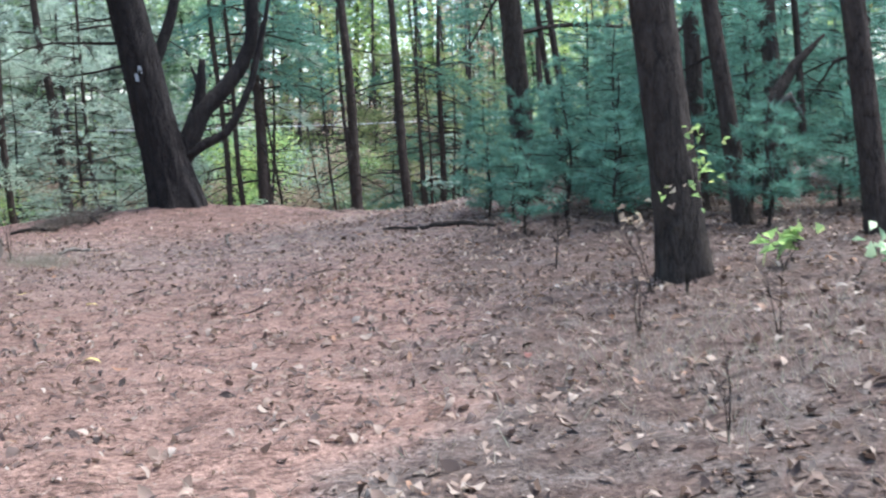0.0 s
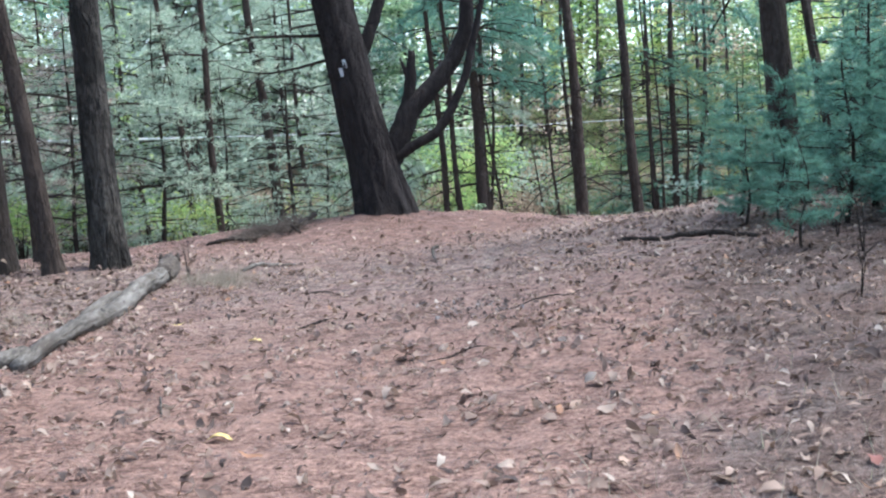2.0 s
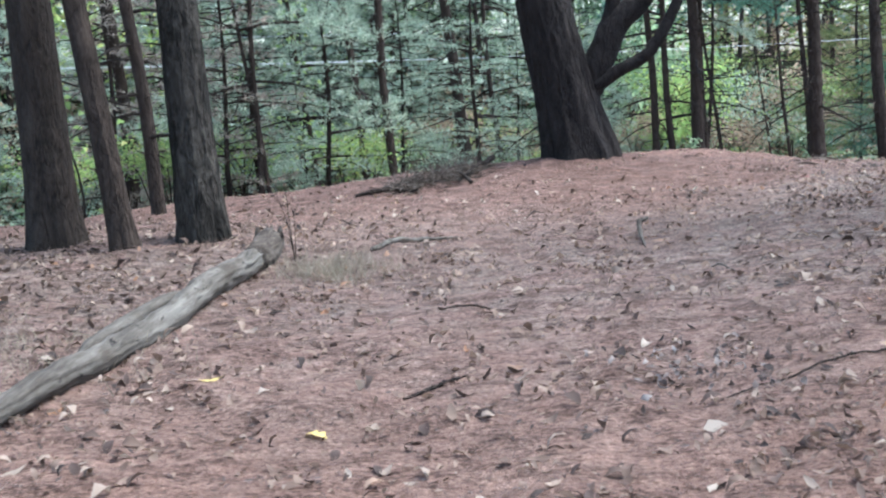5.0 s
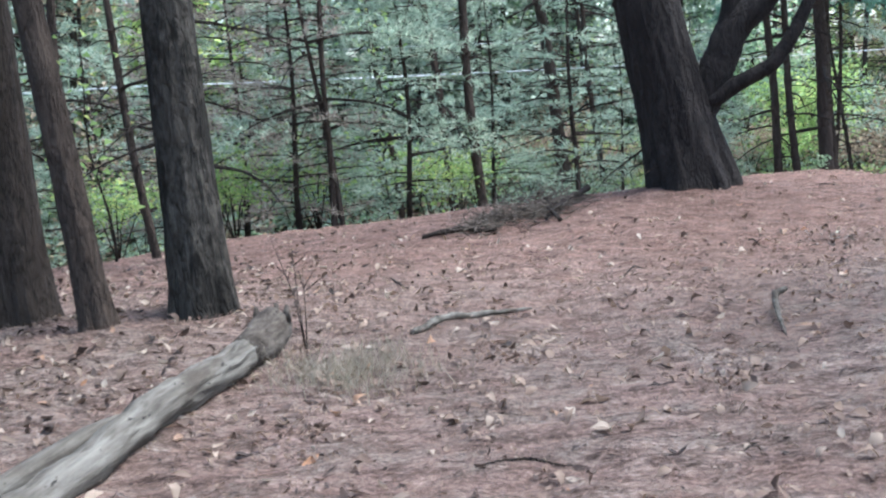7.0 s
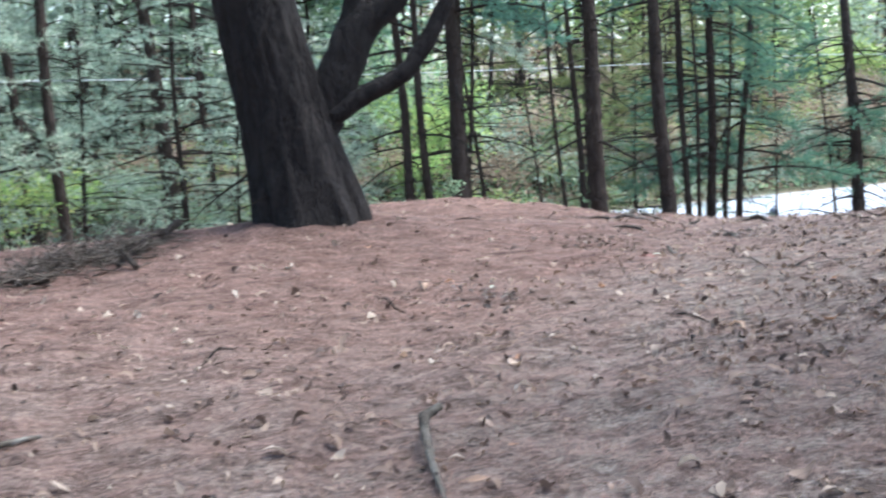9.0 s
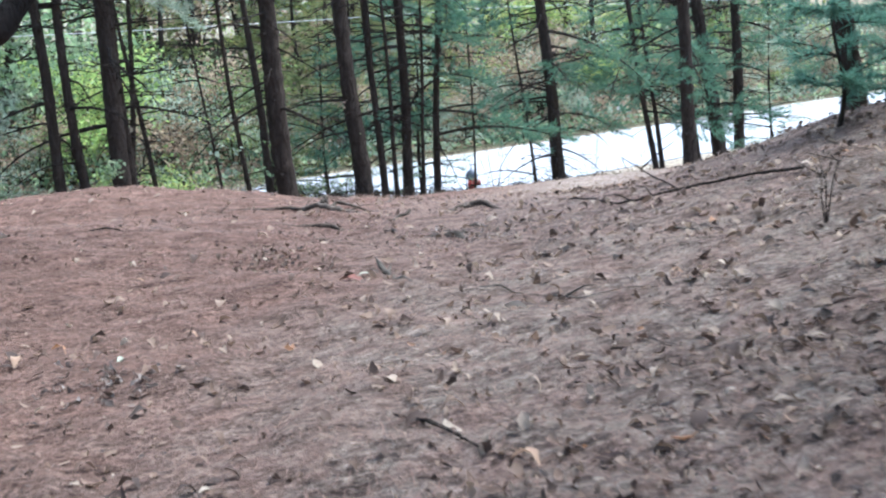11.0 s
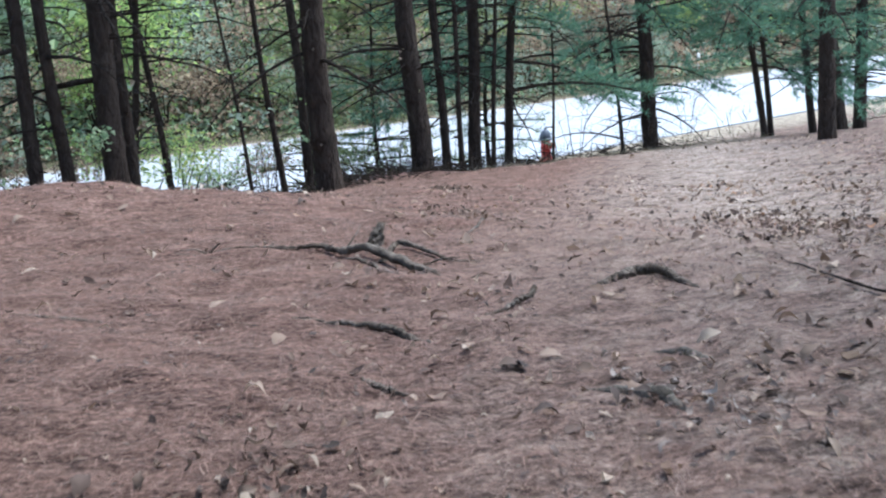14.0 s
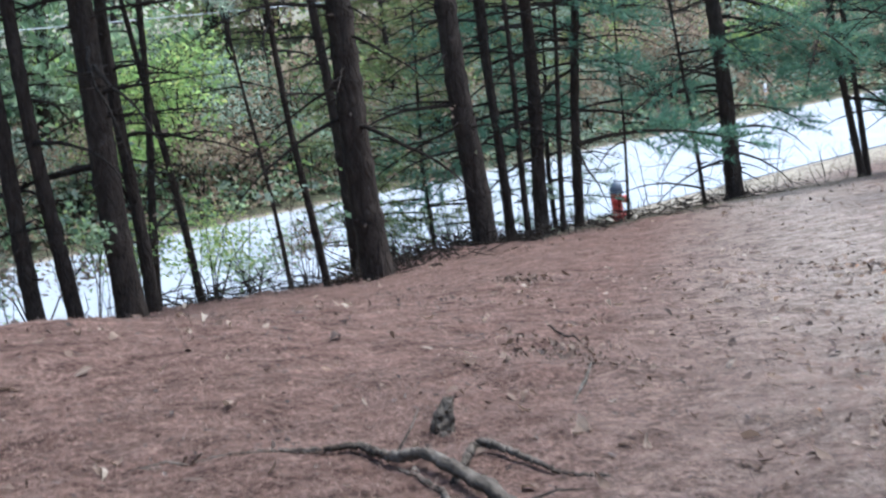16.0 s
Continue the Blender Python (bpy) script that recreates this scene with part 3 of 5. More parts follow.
def pine(x, y, dia, lx=0.0, ly=0.0, height=11.5, dead=6, green=0, tone="deep", low=1.2, bark_mat=None, near=False, crown=True, high=5.5, label="", top=6.0):
    if y > 30 and 12 < x < 22:
        top, high, green = 4.6, 4.6, green + 2
    if not near and y > 15:
        dead = int(dead * (3.4 if y < 40 and x > 9 else 2.3 if y < 40 else 1.0))
    COUNT[0] += 1
    height = height + 3.0 if dia > 0.15 else height
    seed = COUNT[0]
    rng = np.random.default_rng(1000 + seed)
    tree = tree_base("pine_tree", x, y, label or "slim straight pine trunk with bare dead lower branches", "tree", "" if near else "pines on the slope")
    me, pts = trunk_mesh(dia if near else dia * 0.88, (lx, ly), height, seed, 72 if near else 14, 0.06 if near else 0.10, bark_mat or PINE_BARK, 0.22 if near else 0.10, 0.07 if near else 0.09, 0.02 if near else 0.05, whorls=not near and 14 < y < 40)
    part("trunk", me, tree)

    def spot(z):
        i = min(range(len(pts)), key=lambda k: abs(pts[k][2] - z))
        return Vector((pts[i][0], pts[i][1], z))

    for k in range(dead):
        z = low + (high - low) * (k + rng.uniform(0, 0.9)) / dead
        m = Matrix.Translation(spot(z)) @ Euler((0, rng.uniform(-0.15, 0.25), rng.uniform(0, 6.28))).to_matrix().to_4x4() @ Matrix.Scale(rng.uniform(0.6, 1.0) * min(1.0, 0.55 + dia * 1.6), 4)
        part("dead_branch", DEAD[int(rng.integers(0, 6))], tree, "", m)
    for k in range(green):
        z = max(low, 1.3) + (top - max(low, 1.3)) * (k + rng.uniform(0, 0.9)) / green
        m = Matrix.Translation(spot(z)) @ Euler((rng.uniform(-0.5, 0.5), rng.uniform(-0.15, 0.35), rng.uniform(0, 6.28))).to_matrix().to_4x4() @ Matrix.Scale(rng.uniform(0.75, 1.2), 4)
        part("bough", BOUGHS[tone][int(rng.integers(0, 3))], tree, "", m)
    if 26 < y < 34 and -6 < x < 5 and dia > 0.1:
        for k in range(5):
            z = min(4.6 + 0.75 * k, height - 1.0)
            m = Matrix.Translation(spot(z)) @ Euler((rng.uniform(-0.5, 0.5), rng.uniform(-0.1, 0.3), rng.uniform(0, 6.28))).to_matrix().to_4x4() @ Matrix.Scale(rng.uniform(0.9, 1.4), 4)
            part("bough", BOUGHS["blue" if x > 2 else "pale"][int(rng.integers(0, 3))], tree, "", m)
    if crown:
        # crowns sit mostly above view; sizes are set for the shade they cast
        size = rng.uniform(0.9, 1.1) * (0.55 if y > 24 else 0.8 if x > 2 else 1.35) if dia > 0.15 else rng.uniform(0.45, 0.6)
        m = Matrix.Translation(spot(height - 6.2 * size)) @ Euler((0, 0, rng.uniform(0, 6.28))).to_matrix().to_4x4() @ Matrix.Scale(size, 4)
        part("crown", CROWNS[seed % 3], tree, "", m)
    return tree


# trunks beside the fallen log and beside the start of the trail
pine(-3.72, 11.37, 0.40, -0.041, 0.000, 13, 3, 0, low=3.6, bark_mat=GREY_BARK, near=True, label="thick grey-brown pine trunk standing behind the fallen log")
pine(-3.04, 11.01, 0.20, -0.137, 0.000, 11, 1, 0, low=4.5, bark_mat=PINE_BARK, near=True, label="slender leaning brown trunk between two thicker trunks")
pine(-2.52, 11.48, 0.37, -0.041, 0.000, 13, 2, 0, low=4.8, bark_mat=MOTTLED_BARK, near=True, label="mottled grey trunk with dark patches near the fallen log")
pine(-1.84, 1.22, 0.36, -0.059, 0.005, 13, 0, 0, bark_mat=GREY_BARK, near=True, label="thick grey-brown trunk with flared base beside the trail")
pine(3.48, 3.17, 0.36, -0.101, 0.028, 13, 0, 0, bark_mat=GREY_BARK, near=True, label="thick ridged grey-brown trunk in the leaf litter")
pine(5.49, 5.97, 0.19, -0.137, 0.038, 11, 3, 0, near=True, label="dark crooked trunk among young pines")
pine(6.02, 7.94, 0.25, -0.050, 0.014, 12, 3, 5, "blue")
pine(5.72, 4.05, 0.23, -0.109, 0.030, 12, 2, 0, near=True, label="dark slender trunk leaning over young pines")
pine(7.33, 8.36, 0.27, -0.092, 0.026, 12, 3, 5, "blue")
pine(7.97, 10.30, 0.165, -0.020, 0.006, 11, 3, 5, "blue")
pine(7.56, 8.22, 0.115, -0.068, 0.019, 10, 3, 1)
pine(8.00, 7.94, 0.095, -0.034, 0.009, 9, 3, 1)
pine(5.19, 11.41, 0.34, -0.084, 0.008, 13, 2, 7, "blue", 2.0, near=True, label="straight dark pine trunk wrapped in young pine foliage")
pine(6.08, 12.13, 0.12, -0.163, 0.016, 9, 3, 2, "gold", 2.0)
pine(8.60, 18.18, 0.19, -0.139, 0.054, 11, 3, 6, "blue", 1.3)
# the row on the slope above the road
pine(-6.70, 18.97, 0.155, -0.015, 0.000, 10, 6)
pine(-5.07, 17.37, 0.12, -0.126, 0.000, 9, 6)
pine(-4.33, 16.55, 0.20, -0.077, 0.000, 11, 8, 0, "pale", 0.8)
pine(-4.49, 23.67, 0.125, 0.016, 0.000, 9, 8, 2, "pale", 0.8)
pine(-4.35, 23.68, 0.095, -0.111, 0.000, 9, 7, 1, "pale", 0.8)
pine(-4.09, 27.77, 0.145, -0.093, 0.000, 10, 8, 2, "pale", 0.8)
pine(-2.89, 26.42, 0.185, -0.097, 0.000, 11, 9, 2, "pale", 0.8)
pine(-2.23, 24.98, 0.20, -0.045, 0.000, 11, 9, 1, "pale", 0.7)
pine(-0.91, 30.06, 0.34, -0.118, 0.000, 12, 12, 3, "pale", 0.7)
pine(-0.26, 30.08, 0.155, -0.066, 0.000, 10, 10, 2, "pale", 0.7)
pine(3.06, 28.93, 0.20, -0.053, 0.000, 11, 8, 1, "pale", 1.0)
pine(3.42, 28.89, 0.18, -0.061, 0.000, 11, 8, 1, "pale", 1.0)
pine(3.94, 28.83, 0.33, -0.039, 0.000, 12, 9, 1, "pale", 1.2)
pine(4.22, 29.80, 0.17, -0.023, 0.000, 10, 7, 1, "pale", 1.0)
pine(4.40, 31.70, 0.13, 0.063, -0.024, 9, 6, 0, "deep", 1.0)
pine(4.94, 31.80, 0.115, -0.107, 0.040, 8, 6, 0, "deep", 1.0)
pine(5.99, 31.42, 0.065, -0.099, 0.037, 6, 6, 0, crown=False)
pine(6.22, 30.35, 0.105, -0.091, 0.034, 8, 6, 0)
pine(7.24, 33.15, 0.18, -0.050, 0.019, 11, 7, 0)
pine(6.66, 29.70, 0.38, -0.045, 0.010, 13, 10, 0, "deep", 1.6)
pine(8.64, 31.73, 0.36, -0.061, 0.023, 13, 9, 1, "deep", 1.2)
pine(9.32, 32.55, 0.125, -0.040, 0.015, 9, 6, 1)
pine(9.53, 32.47, 0.105, -0.027, 0.010, 8, 6, 0)
pine(10.07, 33.33, 0.245, 0.007, -0.003, 12, 7, 7, "deep", 1.0, top=4.6)
pine(10.36, 33.22, 0.095, 0.026, -0.010, 8, 5, 2, "deep", 1.2)
pine(10.96, 34.04, 0.175, 0.052, -0.019, 11, 7, 7, "deep", 1.0, top=4.6)
pine(12.08, 34.64, 0.06, 0.008, -0.003, 6, 6, 0, crown=False)
pine(14.12, 35.85, 0.085, -0.091, 0.034, 7, 9, 0, low=0.3, crown=False)
pine(14.59, 35.61, 0.345, -0.056, 0.021, 13, 14, 6, "deep", 0.5)
pine(17.25, 35.76, 0.16, -0.134, 0.050, 11, 7, 3, "deep", 1.4)
pine(17.63, 36.11, 0.14, -0.098, 0.037, 10, 7, 3, "deep", 1.4)
pine(18.90, 36.47, 0.19, -0.114, 0.043, 11, 8, 3, "deep", 1.0)
pine(19.61, 36.58, 0.41, -0.115, 0.041, 13, 9, 4, "deep", 1.0)
pine(20.26, 36.71, 0.32, -0.012, 0.005, 13, 8, 4, "deep", 1.0)
pine(9.57, 33.30, 0.17, -0.040, 0.000, 10, 6, 1)


# ---- the old forked pine ----
def old_pine():
    x, y = 0.88, 18.0
    tree = tree_base("old_pine", x, y, "big dark leaning old pine with forked limbs and white trail blazes", "tree")
    me, pts = trunk_mesh(0.78, (-0.20, 0.0), 17, 500, 84, 0.05, BIG_BARK, 0.30, 0.075, 0.015, 7)
    part("trunk", me, tree)

    def limb(name, points, radii, label=""):
        rng = random.Random(len(points))

        def ridge(a, i):
            return 1 + 0.08 * noise.noise((math.cos(a) * 3, math.sin(a) * 3, i * 0.7 + points[1][0]))

        dense, rad = [], []
        for i in range(len(points) - 1):
            for s in range(4):
                p = Vector(points[i]).lerp(Vector(points[i + 1]), s / 4)
                dense.append(p + Vector((rng.uniform(-0.01, 0.01), rng.uniform(-0.01, 0.01), rng.uniform(-0.01, 0.01))))
                rad.append(radii[i] + (radii[i + 1] - radii[i]) * s / 4)
        dense.append(Vector(points[-1]))
        rad.append(radii[-1])
        part(name, Geo().tube(dense, rad, 16, ridge).mesh(name, BIG_BARK), tree, label)

    limb("limb", [(0.05, 0, 0.70), (0.17, 0, 0.96), (0.26, 0, 1.15), (0.34, 0.01, 1.34), (0.51, 0.03, 1.70), (0.89, 0.06, 2.02), (1.22, 0.08, 2.41), (1.46, 0.1, 2.90), (1.52, 0.1, 3.7), (1.75, 0.15, 5.3), (1.9, 0.2, 7.5)],
         [0.20, 0.20, 0.195, 0.19, 0.185, 0.15, 0.135, 0.125, 0.11, 0.08, 0.03])
    limb("broken_stub", [(0.40, 0.02, 1.50), (0.45, 0.02, 1.75), (0.52, 0.02, 2.19), (0.55, 0.02, 2.59)], [0.13, 0.11, 0.09, 0.055], "snapped upright limb stub")
    limb("broken_stub", [(0.50, 0.0, 2.12), (0.42, 0.0, 2.30), (0.36, 0.0, 2.48)], [0.05, 0.035, 0.015])
    limb("limb", [(0.05, -0.05, 0.80), (0.24, -0.1, 0.91), (0.54, -0.13, 1.09), (0.87, -0.16, 1.25), (1.06, -0.16, 1.50), (1.21, -0.15, 1.77), (1.40, -0.12, 2.17), (1.51, -0.1, 2.57), (1.70, -0.1, 3.3), (1.9, 0, 4.5)],
         [0.11, 0.095, 0.085, 0.08, 0.078, 0.07, 0.065, 0.06, 0.045, 0.015])
    limb("limb", [(-0.45, 0, 2.05), (-0.38, 0.03, 2.30), (-0.23, 0.05, 2.62), (-0.03, 0.08, 3.10), (0.15, 0.1, 3.7), (0.4, 0.2, 5.2), (0.5, 0.3, 6.8)], [0.13, 0.12, 0.11, 0.10, 0.09, 0.06, 0.02])
    rng = np.random.default_rng(77)
    for z, a, s in ((0.35, 3.3, 0.5), (0.6, 2.9, 0.6), (0.8, 3.6, 0.55), (0.5, 3.9, 0.45), (0.95, 3.5, 0.45), (1.2, 3.0, 0.5), (2.2, 3.2, 0.7), (2.55, 2.9, 0.9), (2.9, 3.4, 1.0), (3.1, 0.4, 0.7), (3.3, 2.7, 1.0), (2.75, 0.2, 0.5), (3.7, 3.0, 1.1), (4.2, 1.0, 1.0), (4.4, 4.0, 1.1)):
        m = Matrix.Translation((-0.20 * z, 0, z)) @ Euler((rng.uniform(0, 6), 0.75 if z < 1 else 0.1, a)).to_matrix().to_4x4() @ Matrix.Scale(s, 4)
        part("dead_branch", DEAD[int(rng.integers(2, 6))], tree, "", m)
    # unseen crown, enlarged to shade the ground left of the trail
    m = Matrix.Translation((-0.20 * 7.7, 0, 10.0)) @ Matrix.Scale(1.6, 4)
    part("crown", CROWNS[2], tree, "", m)

    def blaze(dx, z):
        bm = bmesh.new()
        rows = []
        for i in range(6):
            zz = z + (i / 5 - 0.5) * 0.135
            r = 0.39 * (1 - 0.80 * (zz / 17) ** 0.9) * 1.02 + 0.014
            rows.append([bm.verts.new((-0.20 * zz + dx + u + random.uniform(-0.004, 0.004), -math.sqrt(max(r * r - (dx + u) ** 2, 0.01)), zz)) for u in np.linspace(-0.027, 0.027, 5)])
        for a, b in zip(rows, rows[1:]):
            for i in range(4):
                bm.faces.new((a[i], a[i + 1], b[i + 1], b[i]))
        bmesh.ops.solidify(bm, geom=bm.faces[:], thickness=-0.006)
        me = bpy.data.meshes.new("blaze")
        bm.to_mesh(me)
        bm.free()
        me.materials.append(WHITE_PAINT)
        part("blaze", me, tree, "white painted trail blaze")

    blaze(-0.15, 2.27)
    blaze(-0.07, 2.40)


old_pine()


# ---- young pines ----
def young_mesh(seed, height, needles):
    rng = np.random.default_rng(seed)
    stem, crown = Geo(), Geo()
    n = 8
    pts = [(0.05 * math.sin(i * 0.8 + seed), 0.04 * math.cos(i + seed), -0.1 + (height + 0.1) * i / n) for i in range(n + 1)]
    stem.tube(pts, [0.014 * height * (1 - 0.9 * i / n) + 0.004 for i in range(n + 1)], 7)
    whorls = int(height / 0.28)
    for w in range(whorls):
        s = w / whorls
        z = 0.22 + (height - 0.3) * s
        reach = height * 0.42 * (1 - 0.8 * s) * (0.6 + 0.4 * min(1, s * 5))
        turn = rng.uniform(0, 6.28)
        for b in range(5):
            a = turn + b * 1.257 + rng.uniform(-0.3, 0.3)
            bough_into(crown, rng, (0, 0, z + rng.uniform(-0.13, 0.13)), (math.cos(a), math.sin(a), 0), max(reach * rng.uniform(0.6, 1.25), 0.2), 10, 0.14, 0.010, rng.uniform(0.0, 0.2), rng.uniform(0.05, 0.55), 8)
    return stem.mesh("trunk", TWIG_BARK), crown.mesh("crown", TWIG_BARK, needles, smooth=False)


def tall_mesh(seed, height, needles):
    rng = np.random.default_rng(seed)
    stem, crown = Geo(), Geo()
    n = 8
    pts = [(0.06 * math.sin(i * 0.8 + seed), 0.05 * math.cos(i + seed), -0.1 + (height + 0.1) * i / n) for i in range(n + 1)]
    stem.tube(pts, [0.010 * height * (1 - 0.9 * i / n) + 0.004 for i in range(n + 1)], 7)
    whorls = int(height / 0.48)
    for w in range(whorls):
        s = w / whorls
        reach = height * 0.34 * (1 - 0.75 * s) * (0.6 + 0.4 * min(1, s * 5))
        turn = rng.uniform(0, 6.28)
        for b in range(5):
            a = turn + b * 1.257 + rng.uniform(-0.4, 0.4)
            z = 0.3 + (height - 0.4) * s + rng.uniform(-0.2, 0.2)
            bough_into(crown, rng, (0, 0, z), (math.cos(a), math.sin(a), 0), max(reach * rng.uniform(0.5, 1.3), 0.25), 5, 0.15, 0.018, rng.uniform(0.02, 0.3), rng.uniform(0.0, 0.3), 8)
    return stem.mesh("trunk", TWIG_BARK), crown.mesh("crown", TWIG_BARK, needles, smooth=False)


YOUNG = [young_mesh(200, 2.0, YOUNG_NEEDLES), young_mesh(201, 2.8, YOUNG_NEEDLES), young_mesh(202, 1.3, YOUNG_NEEDLES), young_mesh(203, 3.4, YOUNG_NEEDLES), tall_mesh(204, 5.2, PALE_NEEDLES), tall_mesh(205, 6.0, PALE_NEEDLES), tall_mesh(206, 5.0, GOLD_NEEDLES), tall_mesh(207, 5.6, TAN_NEEDLES)]


YOUNG_LABELS = ("young white pine with soft blue-green needles", "half-grown pine with pale grey-green needles", "half-grown pine with yellowing needles", "half-grown pine with dead grey-brown needles")


def young_pine(x, y, kind, size=1.0, turn=0.0):
    tree = tree_base("young_pine", x, y, YOUNG_LABELS[0 if kind < 4 else 1 if kind < 6 else kind - 4], "tree", "young pines beside the trail" if kind < 4 else "half-grown pines on the slope")
    m = Matrix.Rotation(turn, 4, "Z") @ Matrix.Scale(size, 4)
    part("trunk", YOUNG[kind][0], tree, "", m)
    part("crown", YOUNG[kind][1], tree, "", m)


ry = random.Random(5)
for x, y, kind, size in ((4.3, 9.4, 2, 0.8), (4.7, 10.3, 0, 0.8), (5.6, 10.2, 1, 0.9), (6.3, 9.6, 0, 1.1), (6.9, 10.9, 1, 1.0), (5.2, 8.6, 2, 1.0), (5.9, 8.4, 0, 0.9), (6.6, 8.9, 1, 0.8),
                         (7.4, 11.8, 3, 0.9), (8.4, 10.9, 1, 1.1), (6.6, 12.7, 0, 1.1), (7.0, 6.6, 0, 0.8), (7.7, 6.2, 1, 0.75), (6.6, 5.6, 2, 1.0), (8.6, 8.6, 1, 1.0), (9.3, 9.8, 3, 1.0),
                         (8.8, 6.9, 0, 1.1), (9.6, 7.6, 1, 1.1), (7.6, 13.6, 1, 1.0), (6.8, 14.6, 0, 0.9), (8.9, 12.8, 3, 1.0), (10.2, 11.2, 3, 1.1), (5.9, 13.4, 2, 1.0), (8.1, 15.6, 0, 0.9),
                         (9.4, 15.2, 1, 1.0), (7.6, 17.2, 2, 1.0), (8.6, 17.6, 0, 0.8), (10.6, 14.0, 3, 1.0), (8.2, 5.2, 0, 0.9), (9.5, 5.6, 1, 1.0), (5.4, 7.5, 2, 0.9),
                         (4.35, 10.7, 0, 0.75), (4.1, 9.8, 2, 0.8), (4.75, 8.8, 0, 0.85), (3.75, 7.4, 2, 0.7), (4.6, 7.0, 2, 1.0), (5.5, 5.5, 2, 1.0), (5.6, 9.3, 1, 0.8), (5.0, 7.9, 0, 0.8), (6.3, 7.3, 1, 0.8), (7.2, 9.8, 3, 0.8)):
    young_pine(x, y, kind, size, ry.uniform(0, 6.28))

for k in range(15):
    x = -17 + 18 * (k + ry.uniform(0, 1)) / 15
    young_pine(x, ry.uniform(24.5, 31.0) + 0.42 * min(x, 0) * 0.6, ry.choice((4, 7, 5)), ry.uniform(0.7, 1.15), ry.uniform(0, 6.28))
for k in range(30):
    x = -32 + 35 * (k + ry.uniform(0, 1)) / 30
    young_pine(x, 44.5 + 0.42 * x + ry.uniform(0, 6), ry.choice((4, 5, 5, 7)), ry.uniform(1.3, 1.9), ry.uniform(0, 6.28))
for x, y, kind, size in ((1.6, 31.2, 4, 0.9), (9.0, 35.3, 6, 0.9), (7.6, 34.4, 6, 0.8), (11.5, 36.3, 5, 0.8), (12.4, 19.0, 1, 1.2), (11.6, 17.0, 6, 0.8), (10.8, 16.2, 3, 1.0), (22.5, 38.5, 4, 0.8)):
    young_pine(x, y, kind, size, ry.uniform(0, 6.28))


# ---- broad-leaved shrubs and trees ----
def leaf_tris(rng, places, size, flat=0.5):
    """Small folded leaves: two triangles each, sharing the midrib."""
    n = len(places)
    way = unit(rng.normal(size=(n, 3)) * np.array([1, 1, flat]))
    side = unit(np.cross(way, rng.normal(size=(n, 3)) * 0.5 + np.array([0, 0, 1.0])))
    s = size * rng.uniform(0.6, 1.2, size=(n, 1))
    lift = np.array([0, 0, 0.25]) * s
    base, tip = places, places + way * s
    mid = places + way * s * 0.45
    left = np.stack([base, tip, mid + side * s * 0.34 + lift], 1)
    right = np.stack([base, mid - side * s * 0.34 + lift, tip], 1)
    return np.concatenate([left, right])


def shrub_mesh(seed, height, spread, leaves, size, mat, stems=6, clump=0.22):
    rng = np.random.default_rng(seed)
    wood, crown = Geo(), Geo()
    tips = []
    for k in range(stems):
        a = rng.uniform(0, 6.28)
        out = spread * rng.uniform(0.25, 0.9)
        top = np.array([math.cos(a) * out, math.sin(a) * out, height * rng.uniform(0.55, 1.0)])
        mid = top * np.array([0.35, 0.35, 0.55]) + rng.normal(0, 0.06, 3)
        wood.tube([np.array([0.0, 0.0, -0.1]), mid, top], [0.016, 0.011, 0.004], 5)
        for j in range(7):
            s = rng.uniform(0.35, 1.0)
            p = mid + (top - mid) * s
            q = p + rng.normal(0, 0.22 * spread, 3) * np.array([1, 1, 0.6])
            wood.tube([p, q], [0.006, 0.002], 3)
            tips += [p + (q - p) * 0.6, q]
    tips = np.array(tips)
    places = tips[rng.integers(0, len(tips), leaves)] + rng.normal(0, clump, (leaves, 3)) * np.array([1, 1, 0.7])
    places[:, 2] = np.maximum(places[:, 2], 0.05)
    crown.tris(leaf_tris(rng, places, size))
    return wood.mesh("stem", TWIG_BARK), crown.mesh("foliage", mat, smooth=False)


SHRUBS = {
    "green": [shrub_mesh(300 + i, 1.6, 1.0, 950, 0.085, GREEN_LEAVES) for i in range(2)],
    "lime": [shrub_mesh(310 + i, 1.7, 1.0, 850, 0.09, LIME_LEAVES) for i in range(2)],
    "rust": [shrub_mesh(320 + i, 1.6, 1.0, 750, 0.09, RUST_LEAVES) for i in range(2)],
    "pale": [shrub_mesh(330 + i, 1.5, 1.1, 850, 0.075, PALE_LEAVES) for i in range(2)],
}
SHRUB_LABELS = {"green": "leafy green shrub by the road", "lime": "yellow-green shrub catching the light", "rust": "shrub with rust-brown autumn leaves", "pale": "pale grey-green undergrowth shrub"}


def shrub(x, y, tone, size, turn):
    bush = tree_base("shrub", x, y, SHRUB_LABELS[tone], "shrub", "undergrowth along the road")
    pick = SHRUBS[tone][int(turn * 10) % 2]
    m = Matrix.Rotation(turn, 4, "Z") @ Matrix.Diagonal((size, size, size * (0.8 + 0.05 * turn), 1))
    part("stem", pick[0], bush, "", m)
    part("foliage", pick[1], bush, "", m)


